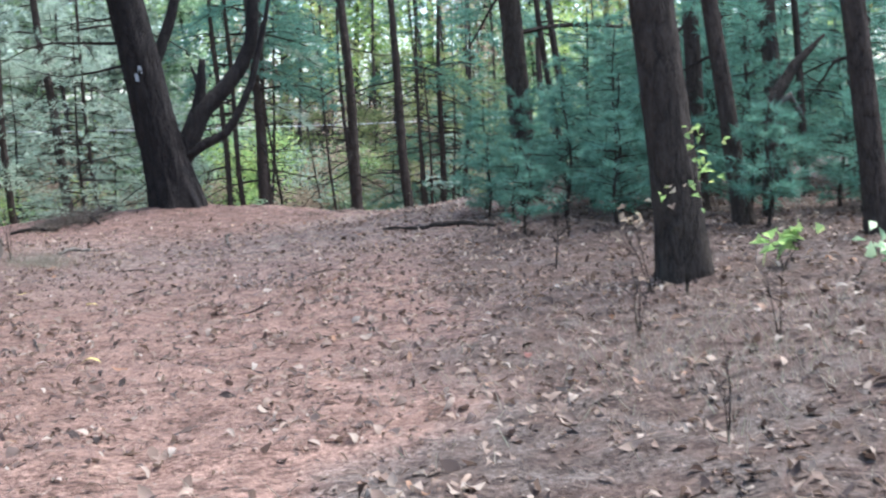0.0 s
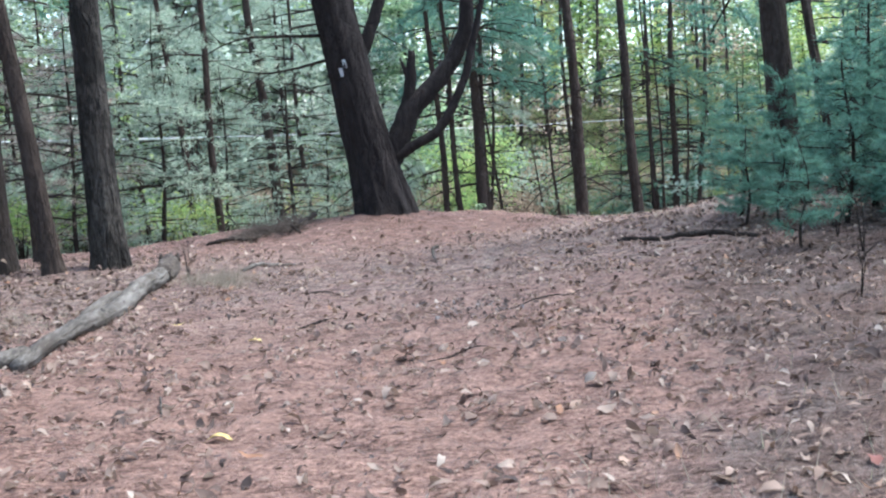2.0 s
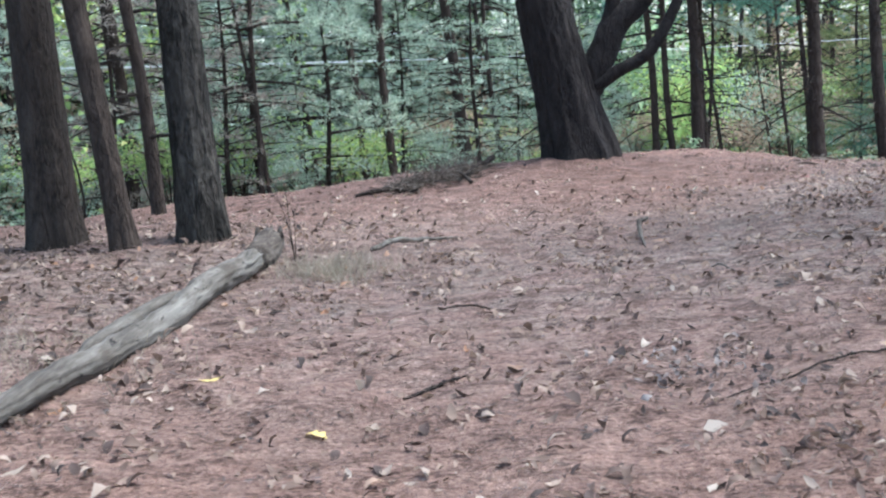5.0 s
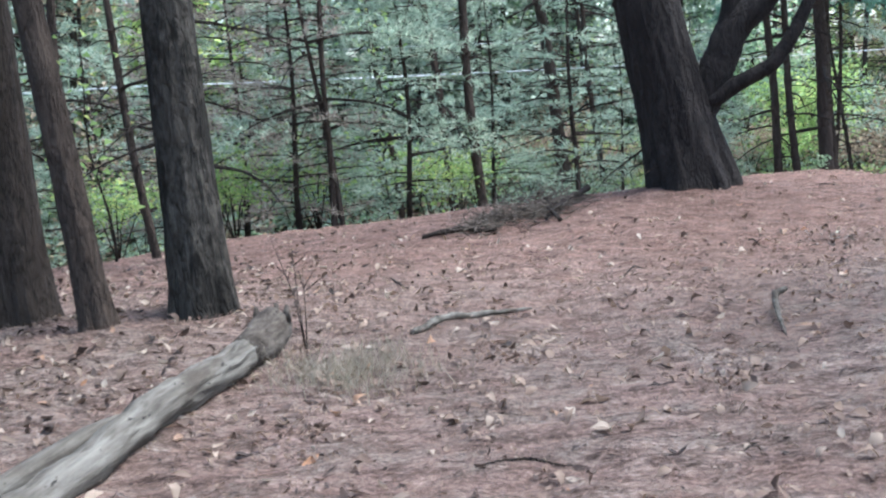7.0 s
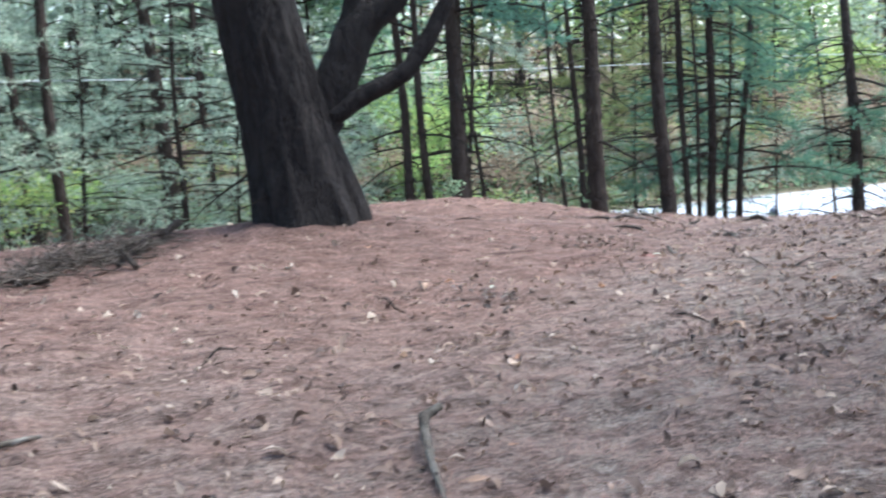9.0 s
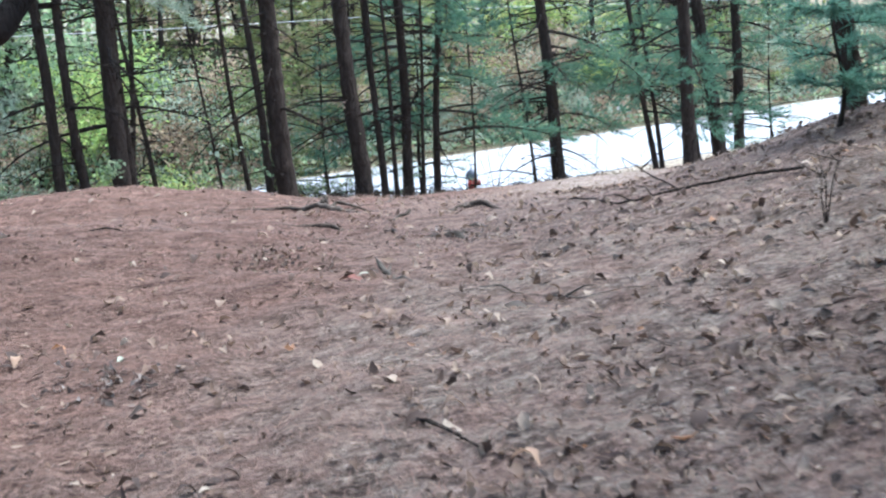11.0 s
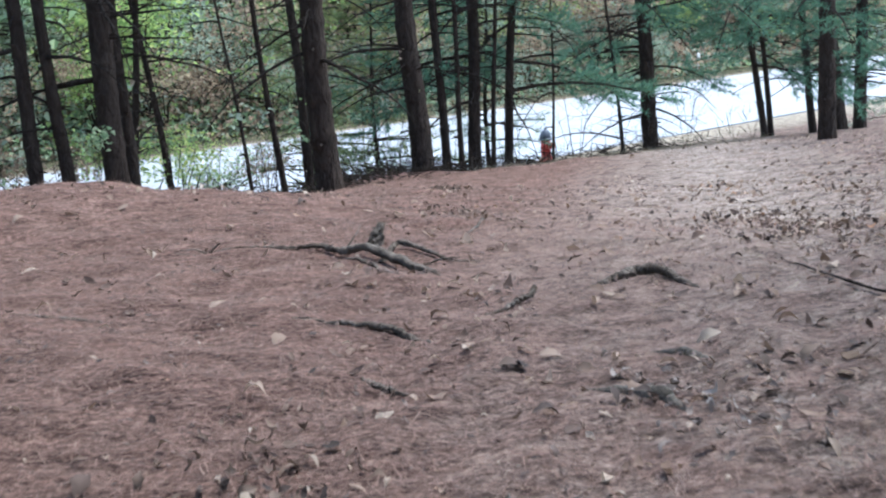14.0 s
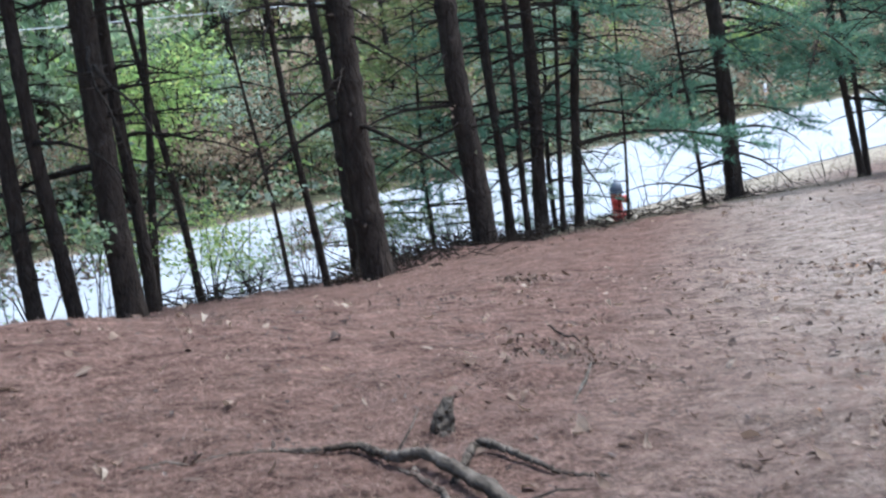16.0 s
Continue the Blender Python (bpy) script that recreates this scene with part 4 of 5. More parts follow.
rs = random.Random(11)
for k in range(12):
    x = rs.uniform(-15, -0.5)
    y = rs.uniform(24.0, 30.5) + 0.42 * min(x, 0) * 0.6
    shrub(x, y, rs.choice(("lime", "green", "rust", "pale", "lime", "green")), rs.uniform(0.5, 1.0), rs.uniform(0, 6.28))
for x, y, tone, size in ((5.2, 32.6, "lime", 0.8), (4.2, 31.9, "lime", 0.8), (5.8, 33.2, "green", 0.7), (8.0, 34.4, "green", 0.7), (3.0, 31.4, "rust", 0.8), (2.2, 30.4, "green", 0.7), (0.8, 29.6, "lime", 0.8),
                         (9.3, 35.0, "pale", 0.6), (-6.5, 24.0, "lime", 0.9), (1.8, 31.0, "lime", 0.8), (6.6, 33.4, "rust", 0.6), (-5.2, 25.5, "lime", 1.2), (-3.6, 28.4, "lime", 1.2), (1.2, 31.0, "green", 0.9)):
    shrub(x, y, tone, size, rs.uniform(0, 6.28))
# the far bank
for k in range(165):
    x = rs.uniform(-30, 46)
    y = 43.6 + 0.42 * x + abs(rs.gauss(0, 5.0)) + 0.5
    shrub(x, y, rs.choice(("green", "lime", "rust", "rust", "pale")), rs.uniform(0.9, 2.1), rs.uniform(0, 6.28))


for k in range(96):
    x = -26 + 68 * (k + rs.uniform(0, 1)) / 96
    shrub(x, 43.7 + 0.42 * x + rs.uniform(0, 1.6), rs.choice(("green", "rust", "lime", "rust", "pale")), rs.uniform(0.7, 1.5), rs.uniform(0, 6.28))


def bank_undergrowth():
    """Low leafy growth that covers the far bank from the road's edge upwards."""
    rng = np.random.default_rng(61)
    for mat, count, label in ((GREEN_LEAVES, 17000, "dense low green undergrowth on the far bank"), (PALE_LEAVES, 12000, "pale low undergrowth on the far bank"), (RUST_LEAVES, 20000, "rust-brown low undergrowth on the far bank")):
        x = rng.uniform(-30, 50, count)
        off = np.abs(rng.normal(0, 4.0, count))
        y = 42.8 + 0.42 * x + off
        tall = np.clip(0.55 + 0.6 * lattice(x, y, 1.7, 5.0 + count), 0.08, 1.2) * np.minimum(0.35 + off, 1.0)
        places = np.column_stack([x, y, ground_at(x, y) + tall * rng.uniform(0, 1, count)])
        tagged(new("undergrowth", Geo().tris(leaf_tris(rng, places, 0.22)).mesh("undergrowth", mat, smooth=False)), label, "undergrowth", kind="stuff")


bank_undergrowth()


def broad_mesh(seed, height, leaves, size, mat):
    rng = np.random.default_rng(seed)
    wood, crown = Geo(), Geo()
    n = 10
    pts = [np.array([0.15 * math.sin(i * 0.7 + seed), 0.15 * math.cos(i * 0.6 + seed), -0.2 + height * 0.9 * i / n]) for i in range(n + 1)]
    wood.tube(pts, [0.016 * height * (1 - 0.85 * i / n) + 0.01 for i in range(n + 1)], 9)
    tips = []
    for k in range(26):
        i = int(rng.integers(1, n))
        a = rng.uniform(0, 6.28)
        reach = height * rng.uniform(0.14, 0.34) * (1.15 - i / n)
        p = pts[i]
        mid = p + np.array([math.cos(a), math.sin(a), rng.uniform(0.1, 0.6)]) * reach * 0.5
        q = mid + np.array([math.cos(a + 0.3), math.sin(a + 0.3), rng.uniform(-0.1, 0.5)]) * reach * 0.6
        wood.tube([p, mid, q], [0.03, 0.02, 0.006], 5)
        tips += [mid, mid + (q - mid) * 0.5, q, q + rng.normal(0, 0.4, 3)]
    tips = np.array(tips)
    places = tips[rng.integers(0, len(tips), leaves)] + rng.normal(0, 0.55, (leaves, 3)) * np.array([1, 1, 0.6])
    places[:, 2] = np.maximum(places[:, 2], 0.3)
    crown.tris(leaf_tris(rng, places, size))
    return wood.mesh("trunk", GREY_BARK), crown.mesh("crown", mat, smooth=False)


BROAD = [("green-leaved tree on the far bank", broad_mesh(400, 8.5, 2200, 0.23, GREEN_LEAVES)), ("tree turning yellow on the far bank", broad_mesh(401, 8.0, 2000, 0.20, LIME_LEAVES)),
         ("tree with rust-brown autumn leaves on the far bank", broad_mesh(402, 7.5, 1900, 0.20, RUST_LEAVES)), ("pale-leaved tree on the far bank", broad_mesh(403, 9.0, 2200, 0.23, PALE_LEAVES))]


def broad_tree(x, y, kind, size, turn):
    tree = tree_base("broadleaf_tree", x, y, BROAD[kind][0], "tree", "far bank woodland")
    m = Matrix.Rotation(turn, 4, "Z") @ Matrix.Scale(size, 4)
    for name, me in zip(("trunk", "crown"), BROAD[kind][1]):
        part(name, me, tree, "", m)


for k in range(46):
    x = -34 + 82 * (k + rs.uniform(0, 1)) / 46
    y = 46.0 + 0.42 * x + rs.uniform(0, 13)
    broad_tree(x, y, rs.choice((0, 1, 1, 2, 3, 3)), rs.uniform(0.8, 1.4), rs.uniform(0, 6.28))
for k in range(9):
    x = -30 + 74 * (k + rs.uniform(0, 1)) / 9
    pine(x, 47.5 + 0.42 * x + rs.uniform(0, 9), 0.26, rs.uniform(-0.05, 0.05), 0.0, 12, 3, 8, rs.choice(("deep", "pale")), 1.0, label="pine with low green boughs on the far bank")
for k in range(16):
    x = -36 + 35 * (k + rs.uniform(0, 1)) / 16
    broad_tree(x, 47.0 + 0.42 * x + rs.uniform(0, 10), rs.choice((3, 3, 0)), rs.uniform(1.1, 1.6), rs.uniform(0, 6.28))
for k in range(34):
    x = -44 + 112 * (k + rs.uniform(0, 1)) / 34
    broad_tree(x, 60.0 + 0.42 * x + rs.uniform(0, 10), rs.choice((0, 1, 1, 3, 3)), rs.uniform(1.7, 2.4), rs.uniform(0, 6.28))
for x in (13.2, 15.4, 17.3, 19.5):
    young_pine(x, 45.2 + 0.42 * x + rs.uniform(0, 1.5), 6, rs.uniform(1.3, 1.7), rs.uniform(0, 6.28))
for k in range(6):
    x = 9.0 + 2.0 * k + rs.uniform(-0.8, 0.8)
    pine(x, 46.5 + 0.42 * x + rs.uniform(0, 4), 0.24, rs.uniform(-0.05, 0.05), 0.0, 11, 3, 12, "gold", 1.0, label="pine with yellowing boughs on the far bank", top=8.0)
# woods added to close the place at the sides and behind the start; the last three pines, out of view, only shade the
# left
for x, y in ((-9.5, 13.5), (-12.0, 17.5), (-8.8, 21.5), (-11.5, 24.0), (-15.5, 21.0), (-7.5, 26.0), (-14.5, 13.0), (-8.5, 7.0), (-7.0, 1.5), (-10.5, 2.0), (-5.5, -5.0), (-2.5, -9.5), (3.0, -9.0), (6.5, -4.5),
             (9.5, 1.5), (11.0, 5.5), (12.5, 10.0), (12.0, 15.5), (12.5, 20.5), (15.5, 25.0), (14.5, 30.0), (20.5, 31.0), (23.5, 35.0), (25.5, 39.0), (28.5, 40.0), (-17.0, 8.0), (-6.6, 8.6), (-7.4, 14.2), (-7.0, 4.0)):
    pine(x, y, rs.uniform(0.2, 0.36), rs.uniform(-0.05, 0.02), 0.0, 12.5, 4, 3, "pale" if x < -6 else "deep", 1.6)


# ---- overhead cable along the road ----
def cable(points, radius, label):
    geo = Geo()
    dense = []
    for (x0, y0, z0), (x1, y1, z1) in zip(points, points[1:]):
        for s in np.linspace(0, 1, 14, endpoint=False):
            dense.append((x0 + (x1 - x0) * s, y0 + (y1 - y0) * s, z0 + (z1 - z0) * s - 0.18 * 4 * s * (1 - s)))
    dense.append(points[-1])
    geo.tube(dense, [radius if p[0] < -2 else radius * 0.4 for p in dense], 8)
    tagged(new("overhead_cable", geo.mesh("overhead_cable", CABLE_SHEATH)), label, "cable", kind="structure")


cable([(-40, 15.5, 2.6), (-9.5, 28.2, 2.10), (14.5, 38.2, 2.10), (50, 53, 2.4)], 0.018, "pale overhead cable strung along the road")
cable([(-40, 15.6, 3.3), (-9.5, 28.3, 2.70), (14.5, 38.3, 2.75), (50, 53.1, 3.1)], 0.004, "thin upper overhead wire along the road")


# ---- fire hydrant ----
def hydrant(x, y):
    z = gz(x, y)
    top = new("fire_hydrant")
    top.location = (x, y, z)
    tagged(top, "faded red fire hydrant with a grey-blue bonnet", "fire hydrant")

    def lathe(name, profile, mat, label="", m=None, seg=20):
        geo = Geo()
        for r, h in profile:
            for j in range(seg):
                a = 2 * math.pi * j / seg
                geo.v.append((r * math.cos(a), r * math.sin(a), h))
        for i in range(len(profile) - 1):
            for j in range(seg):
                a, b = i * seg + j, i * seg + (j + 1) % seg
                geo.f.append((a, b, b + seg, a + seg))
        geo.f.append(tuple(range(seg))[::-1])
        geo.f.append(tuple((len(profile) - 1) * seg + j for j in range(seg)))
        return part(name, geo.mesh(name, mat), top, label, m)

    lathe("barrel", [(0.10, -0.25), (0.10, 0.10), (0.105, 0.14), (0.10, 0.18), (0.098, 0.54), (0.11, 0.555)], RED_PAINT)
    lathe("flange", [(0.15, 0.13), (0.155, 0.14), (0.155, 0.165), (0.15, 0.175)], RED_PAINT)
    lathe("collar", [(0.135, 0.55), (0.14, 0.56), (0.14, 0.585), (0.13, 0.595)], GREY_PAINT, "grey-blue painted collar")
    bonnet = lathe("bonnet", [(0.12, 0.59), (0.118, 0.64), (0.10, 0.70), (0.065, 0.745), (0.03, 0.76)], GREY_PAINT, "grey-blue domed bonnet")
    lathe("operating_nut", [(0.028, 0.755), (0.026, 0.80)], GREY_PAINT, seg=5)
    for a, r, reach in ((0.5, 0.05, 0.17), (0.5 + math.pi, 0.05, 0.17), (0.5 - math.pi / 2, 0.065, 0.185)):
        m = Matrix.Translation((0, 0, 0.44)) @ Euler((0, math.pi / 2, a)).to_matrix().to_4x4()
        lathe("outlet_cap", [(r, 0.06), (r, reach - 0.03), (r * 1.15, reach - 0.028), (r * 1.1, reach), (r * 0.4, reach + 0.004), (r * 0.38, reach + 0.025)], RED_PAINT, "", m, 12)
    for k in range(8):
        a = k * math.pi / 4
        lathe("bolt", [(0.012, 0.174), (0.011, 0.192)], RED_PAINT, "", Matrix.Translation((0.137 * math.cos(a), 0.137 * math.sin(a), 0)), 6)
    top.rotation_euler = (0.0, -0.02, 0.3)


hydrant(13.12, 37.25)


def marker_post(x, y):
    geo = Geo()
    geo.tube([(0, 0, -0.3), (0, 0, 0.62), (0, 0, 0.66)], [0.055, 0.055, 0.03], 8)
    ob = new("marker_post", geo.mesh("marker_post", WHITE_PAINT))
    ob.location = (x, y, gz(x, y))
    tagged(ob, "short white marker post across the road", "post")


marker_post(27.0, 54.6)


# ---- fallen log by the trail ----
def fallen_log():
    x0, y0, x1, y1 = -2.17, 5.25, -1.74, 10.25
    top = new("fallen_log")
    top.location = (x0, y0, gz(x0, y0))
    tagged(top, "long grey weathered log with a broken upturned end on the ground", "log")
    n = 130
    pts, rad = [], []
    for i in range(n + 1):
        s = i / n
        x, y = x0 + (x1 - x0) * s + 0.05 * math.sin(5 * s), y0 + (y1 - y0) * s
        r = 0.048 + 0.022 * min(s * 2, 1) + 0.014 * s
        pts.append((x - x0, y - y0, gz(x, y) - gz(x0, y0) + r * 0.75 + 0.02 * math.sin(9 * s)))
        rad.append(r)

    def ridge(a, i):
        return 1 + 0.10 * noise.noise((math.cos(a) * 2.5, math.sin(a) * 2.5, i * 0.12)) + 0.07 * noise.noise((math.cos(a) * 6, math.sin(a) * 6, i * 0.5))

    def checks(a, i):
        """Long drying cracks and rotted hollows along the stem."""
        s = i / n
        crack = abs(noise.noise((math.cos(a) * 4.5 + 3, math.sin(a) * 4.5, s * 5.0)))
        pit = max(0.0, noise.noise((math.cos(a) * 2.2, math.sin(a) * 2.2 + 9, s * 22.0)) - 0.15)
        return ridge(a, s * 60) + 0.20 * min(crack, 0.22) - 0.34 * pit

    part("stem", Geo().tube(pts, rad, 44, checks).mesh("stem", DEAD_WOOD), top)
    e = Vector(pts[-1])
    butt = [e + Vector(v) for v in ((-0.02, -0.30, 0.0), (0.0, -0.10, 0.015), (0.01, 0.02, 0.03), (0.015, 0.10, 0.05), (0.02, 0.16, 0.07))]

    def rough(a, i):
        return 1 + 0.22 * noise.noise((math.cos(a) * 2 + 7, math.sin(a) * 2, i * 0.6)) + 0.12 * noise.noise((math.cos(a) * 7, math.sin(a) * 7, i * 0.9))

    part("broken_butt", Geo().tube(butt, [0.082, 0.100, 0.115, 0.118, 0.10], 26, rough).mesh("broken_butt", ROTTEN_WOOD), top, "splintered upturned butt")
    for k in range(9):
        a = k * 0.75
        b = e + Vector((0.02 + 0.085 * math.cos(a), 0.13 + 0.07 * math.sin(a), 0.10))
        part("splinter", Geo().tube([b, b + Vector((0.01 * math.cos(a), 0.01, 0.035 + 0.025 * (k % 3)))], [0.03, 0.012], 6).mesh("splinter", ROTTEN_WOOD), top)
    # the forked prong of the thin end and a slab of loose wood along its side
    part("prong", Geo().tube([(0.0, 0.25, 0.07), (-0.18, 0.02, 0.06), (-0.42, -0.10, 0.05), (-0.70, -0.16, 0.04)], [0.07, 0.06, 0.045, 0.02], 14, ridge).mesh("prong", DEAD_WOOD), top)
    slab = [(0.07 + 0.06 * s, 1.9 + 1.9 * s, 0.095 + 0.02 * math.sin(3 * s)) for s in np.linspace(0, 1, 12)]
    part("side_slab", Geo().tube(slab, [0.015] + [0.044] * 8 + [0.034, 0.022, 0.01], 14, ridge).mesh("side_slab", DEAD_WOOD), top, "loose grey slab of split wood")


fallen_log()


def crooked(points, radii, seed, seg=10, jitter=0.02):
    rng = random.Random(seed)
    dense, rad = [], []
    for i in range(len(points) - 1):
        steps = 6
        for s in range(steps):
            p = Vector(points[i]).lerp(Vector(points[i + 1]), s / steps)
            dense.append(p + Vector([rng.uniform(-jitter, jitter) * 0.5 for _ in range(3)]))
            rad.append((radii[i] + (radii[i + 1] - radii[i]) * s / steps) * (1 + 0.08 * math.sin(seed + 1.9 * (i + s / steps)) + rng.uniform(-0.02, 0.02)))
    dense.append(Vector(points[-1]))
    rad.append(radii[-1])

    def ridge(a, i):
        return 1 + 0.28 * noise.noise((math.cos(a) * 1.8 + seed, math.sin(a) * 1.8, i * 0.11)) + 0.20 * noise.noise((math.cos(a) * 5, math.sin(a) * 5 + seed, i * 0.3))

    return Geo().tube(dense, rad, seg, ridge)


def lying(name, mat, spots, radii, label, category, seed, lift=0.6, seg=10, twigs=0):
    """A stick or root that follows the ground through the given spots (x, y, extra height)."""
    x0, y0 = spots[0][0], spots[0][1]
    z0 = gz(x0, y0)
    if mat is ROOT_WOOD:
        lift = 0.1
        radii = [0.5 * r for r in radii]
    pts = []
    for i in range(len(spots) - 1):
        for s in np.linspace(0, 1, 5, endpoint=False):
            x, y, h = (spots[i][k] + (spots[i + 1][k] - spots[i][k]) * s for k in range(3))
            r = radii[i] + (radii[i + 1] - radii[i]) * s
            pts.append((x - x0, y - y0, gz(x, y) - z0 + h + r * lift))
    x, y, h = spots[-1]
    pts.append((x - x0, y - y0, gz(x, y) - z0 + h + radii[-1] * lift))
    rad = np.interp(np.linspace(0, len(spots) - 1, len(pts)), range(len(radii)), radii).tolist()
    geo = crooked(pts, rad, seed, seg, 0.010 if mat is ROOT_WOOD else 0.003)
    ob = new(name, geo.mesh(name, mat))
    ob.location = (x0, y0, z0)
    tagged(ob, label, category)
    rng = random.Random(seed + 1)
    for k in range(twigs):
        p = Vector(pts[rng.randrange(1, len(pts))])
        q = p + Vector((rng.uniform(-0.25, 0.25), rng.uniform(-0.25, 0.25), rng.uniform(0.02, 0.18)))
        part("twig", Geo().tube([p, p.lerp(q, 0.5) + Vector((0.02, 0, 0.02)), q], [0.006, 0.004, 0.002], 5).mesh("twig", mat), ob)
    return ob


# roots across the trail
lying("exposed_root", ROOT_WOOD, [(3.45, 20.80, -0.01), (3.89, 20.68, 0.0), (4.22, 20.56, 0.02), (4.36, 20.25, 0.05), (4.46, 19.82, 0.05), (4.50, 19.32, -0.01)], [0.012, 0.018, 0.028, 0.042, 0.050, 0.018], "dark gnarled tree root arching out of the needles", "root", 1, seg=14, twigs=4)
lying("exposed_root", ROOT_WOOD, [(4.40, 20.02, 0.0), (4.56, 20.22, 0.03), (4.70, 20.0, 0.02), (4.92, 19.78, -0.01)], [0.028, 0.03, 0.02, 0.01], "side root beside the dark gnarled root", "root", 2)
lying("exposed_root", ROOT_WOOD, [(4.30, 20.30, 0.0), (4.34, 19.95, 0.01), (4.30, 19.6, 0.01), (4.36, 19.35, -0.01)], [0.014, 0.02, 0.02, 0.01], "thin root under the gnarled root", "root", 21)
lying("root_stub", ROOT_WOOD, [(4.58, 20.70, -0.03), (4.59, 20.72, 0.03), (4.63, 20.74, 0.10)], [0.10, 0.08, 0.04], "small grey broken root stub standing up", "root", 3, seg=12)
lying("exposed_root", ROOT_WOOD, [(4.92, 18.70, -0.01), (5.10, 18.78, 0.01), (5.26, 18.82, 0.04), (5.32, 18.62, 0.02), (5.34, 18.35, -0.01)], [0.015, 0.03, 0.05, 0.035, 0.012], "humped grey-brown root above the needles", "root", 4, seg=12)
lying("exposed_root", ROOT_WOOD, [(3.55, 18.62, -0.01), (3.76, 18.49, 0.01), (3.92, 18.28, 0.015), (4.02, 18.12, -0.01)], [0.010, 0.018, 0.03, 0.02], "grey root ending in a broken tip", "root", 5, seg=12)
lying("exposed_root", ROOT_WOOD, [(4.35, 18.44, 0.0), (4.48, 18.49, 0.01), (4.62, 18.54, 0.03), (4.65, 18.60, 0.05)], [0.012, 0.02, 0.022, 0.02], "short dark root in the needles", "root", 6)
lying("exposed_root", DEAD_WOOD, [(4.24, 17.32, -0.01), (4.36, 17.17, 0.0), (4.41, 17.06, 0.01), (4.43, 16.93, -0.02)], [0.008, 0.022, 0.026, 0.012], "pale worn root crossing the trail", "root", 7, 0.1)
lying("exposed_root", DEAD_WOOD, [(4.66, 17.60, -0.01), (4.73, 17.48, 0.0), (4.77, 17.36, -0.01)], [0.008, 0.022, 0.012], "short bleached root in the needles", "root", 22, 0.1)
lying("exposed_root", ROOT_WOOD, [(3.61, 17.65, 0.0), (3.65, 17.56, 0.01), (3.70, 17.46, 0.0)], [0.012, 0.022, 0.012], "thin dark root crossing the trail", "root", 8)
lying("exposed_root", DEAD_WOOD, [(3.66, 16.52, 0.0), (3.58, 16.25, 0.004), (3.54, 16.0, 0.004), (3.5, 15.72, 0.0), (3.48, 15.4, -0.012)], [0.006, 0.012, 0.017, 0.013, 0.006], "pale knobbly root with a worn top", "root", 9, 0.3, 12)
lying("exposed_root", ROOT_WOOD, [(2.50, 19.05, -0.01), (2.75, 18.96, 0.0), (2.95, 18.84, -0.01)], [0.01, 0.022, 0.01], "thin root half buried in needles", "root", 10)
# branches and sticks
lying("fallen_branch", TWIG_BARK, [(6.13, 19.0, 0.0), (5.72, 17.9, 0.01), (5.56, 17.05, 0.01), (5.56, 16.62, 0.02), (5.82, 16.56, 0.03), (5.95, 16.25, 0.03), (6.2, 15.8, 0.02)], [0.004, 0.006, 0.007, 0.008, 0.009, 0.009, 0.010], "dark forked fallen branch on the bank", "branch", 11, 0.9, 8, 2)
lying("fallen_branch", TWIG_BARK, [(5.80, 16.58, 0.03), (5.72, 16.75, 0.14), (5.62, 17.0, 0.32)], [0.007, 0.005, 0.003], "upright side fork of a dark fallen branch", "branch", 23, 0.9, 7, 1)
lying("fallen_branch", TWIG_BARK, [(2.78, 9.95, 0.0), (3.1, 9.5, 0.02), (3.45, 9.0, 0.03), (3.75, 8.5, 0.0)], [0.016, 0.024, 0.028, 0.018], "dark rotten branch among the leaves on the bank", "branch", 24, 0.8, 12, 4)
lying("fallen_branch", DEAD_WOOD, [(0.96, 10.35, 0.0), (0.96, 10.6, 0.02), (0.97, 10.85, 0.05), (0.98, 11.0, 0.09), (1.05, 11.08, 0.08)], [0.008, 0.012, 0.016, 0.019, 0.014], "pale curved stick lying on the needles", "branch", 12, 0.9, 8)
lying("fallen_branch", DEAD_WOOD, [(-1.06, 10.75, 0.0), (-0.95, 11.0, 0.02), (-0.75, 11.35, 0.03), (-0.46, 11.75, 0.0)], [0.018, 0.024, 0.020, 0.008], "short grey branch on the needles", "branch", 13, 0.8, 10)
lying("fallen_branch", TWIG_BARK, [(-0.44, 6.33, 0.0), (-0.36, 6.43, 0.0), (-0.28, 6.51, 0.005), (-0.18, 6.60, 0.0)], [0.006, 0.010, 0.009, 0.004], "short dark stick on the needles", "branch", 15, 0.8, 7)
lying("fallen_branch", TWIG_BARK, [(0.8, 6.0, 0.0), (1.1, 6.1, 0.01), (1.45, 6.3, 0.01), (1.7, 6.5, 0.0)], [0.003, 0.005, 0.005, 0.003], "thin dark stick on the needles", "branch", 16, 0.8, 7)
lying("fallen_branch", DEAD_WOOD, [(3.7, 14.9, 0.0), (3.74, 14.6, 0.0), (3.85, 14.2, 0.005), (4.05, 13.9, 0.0)], [0.002, 0.003, 0.003, 0.002], "thin bare twig on the leaf litter", "branch", 17, 0.8, 6, 2)
lying("fallen_branch", TWIG_BARK, [(-1.88, 16.30, 0.0), (-1.68, 16.34, 0.02), (-1.40, 16.42, 0.03), (-1.15, 16.50, 0.02)], [0.02, 0.03, 0.026, 0.015], "dark rotten branch beside the brush pile", "branch", 18, 0.8, 12)
lying("fallen_branch", TWIG_BARK, [(-0.66, 16.7, 0.02), (-0.55, 17.0, 0.06), (-0.40, 17.5, 0.08), (-0.26, 17.95, 0.05)], [0.015, 0.022, 0.028, 0.036], "dark thick branch propped on the brush pile", "branch", 19, 0.8, 12, 4)
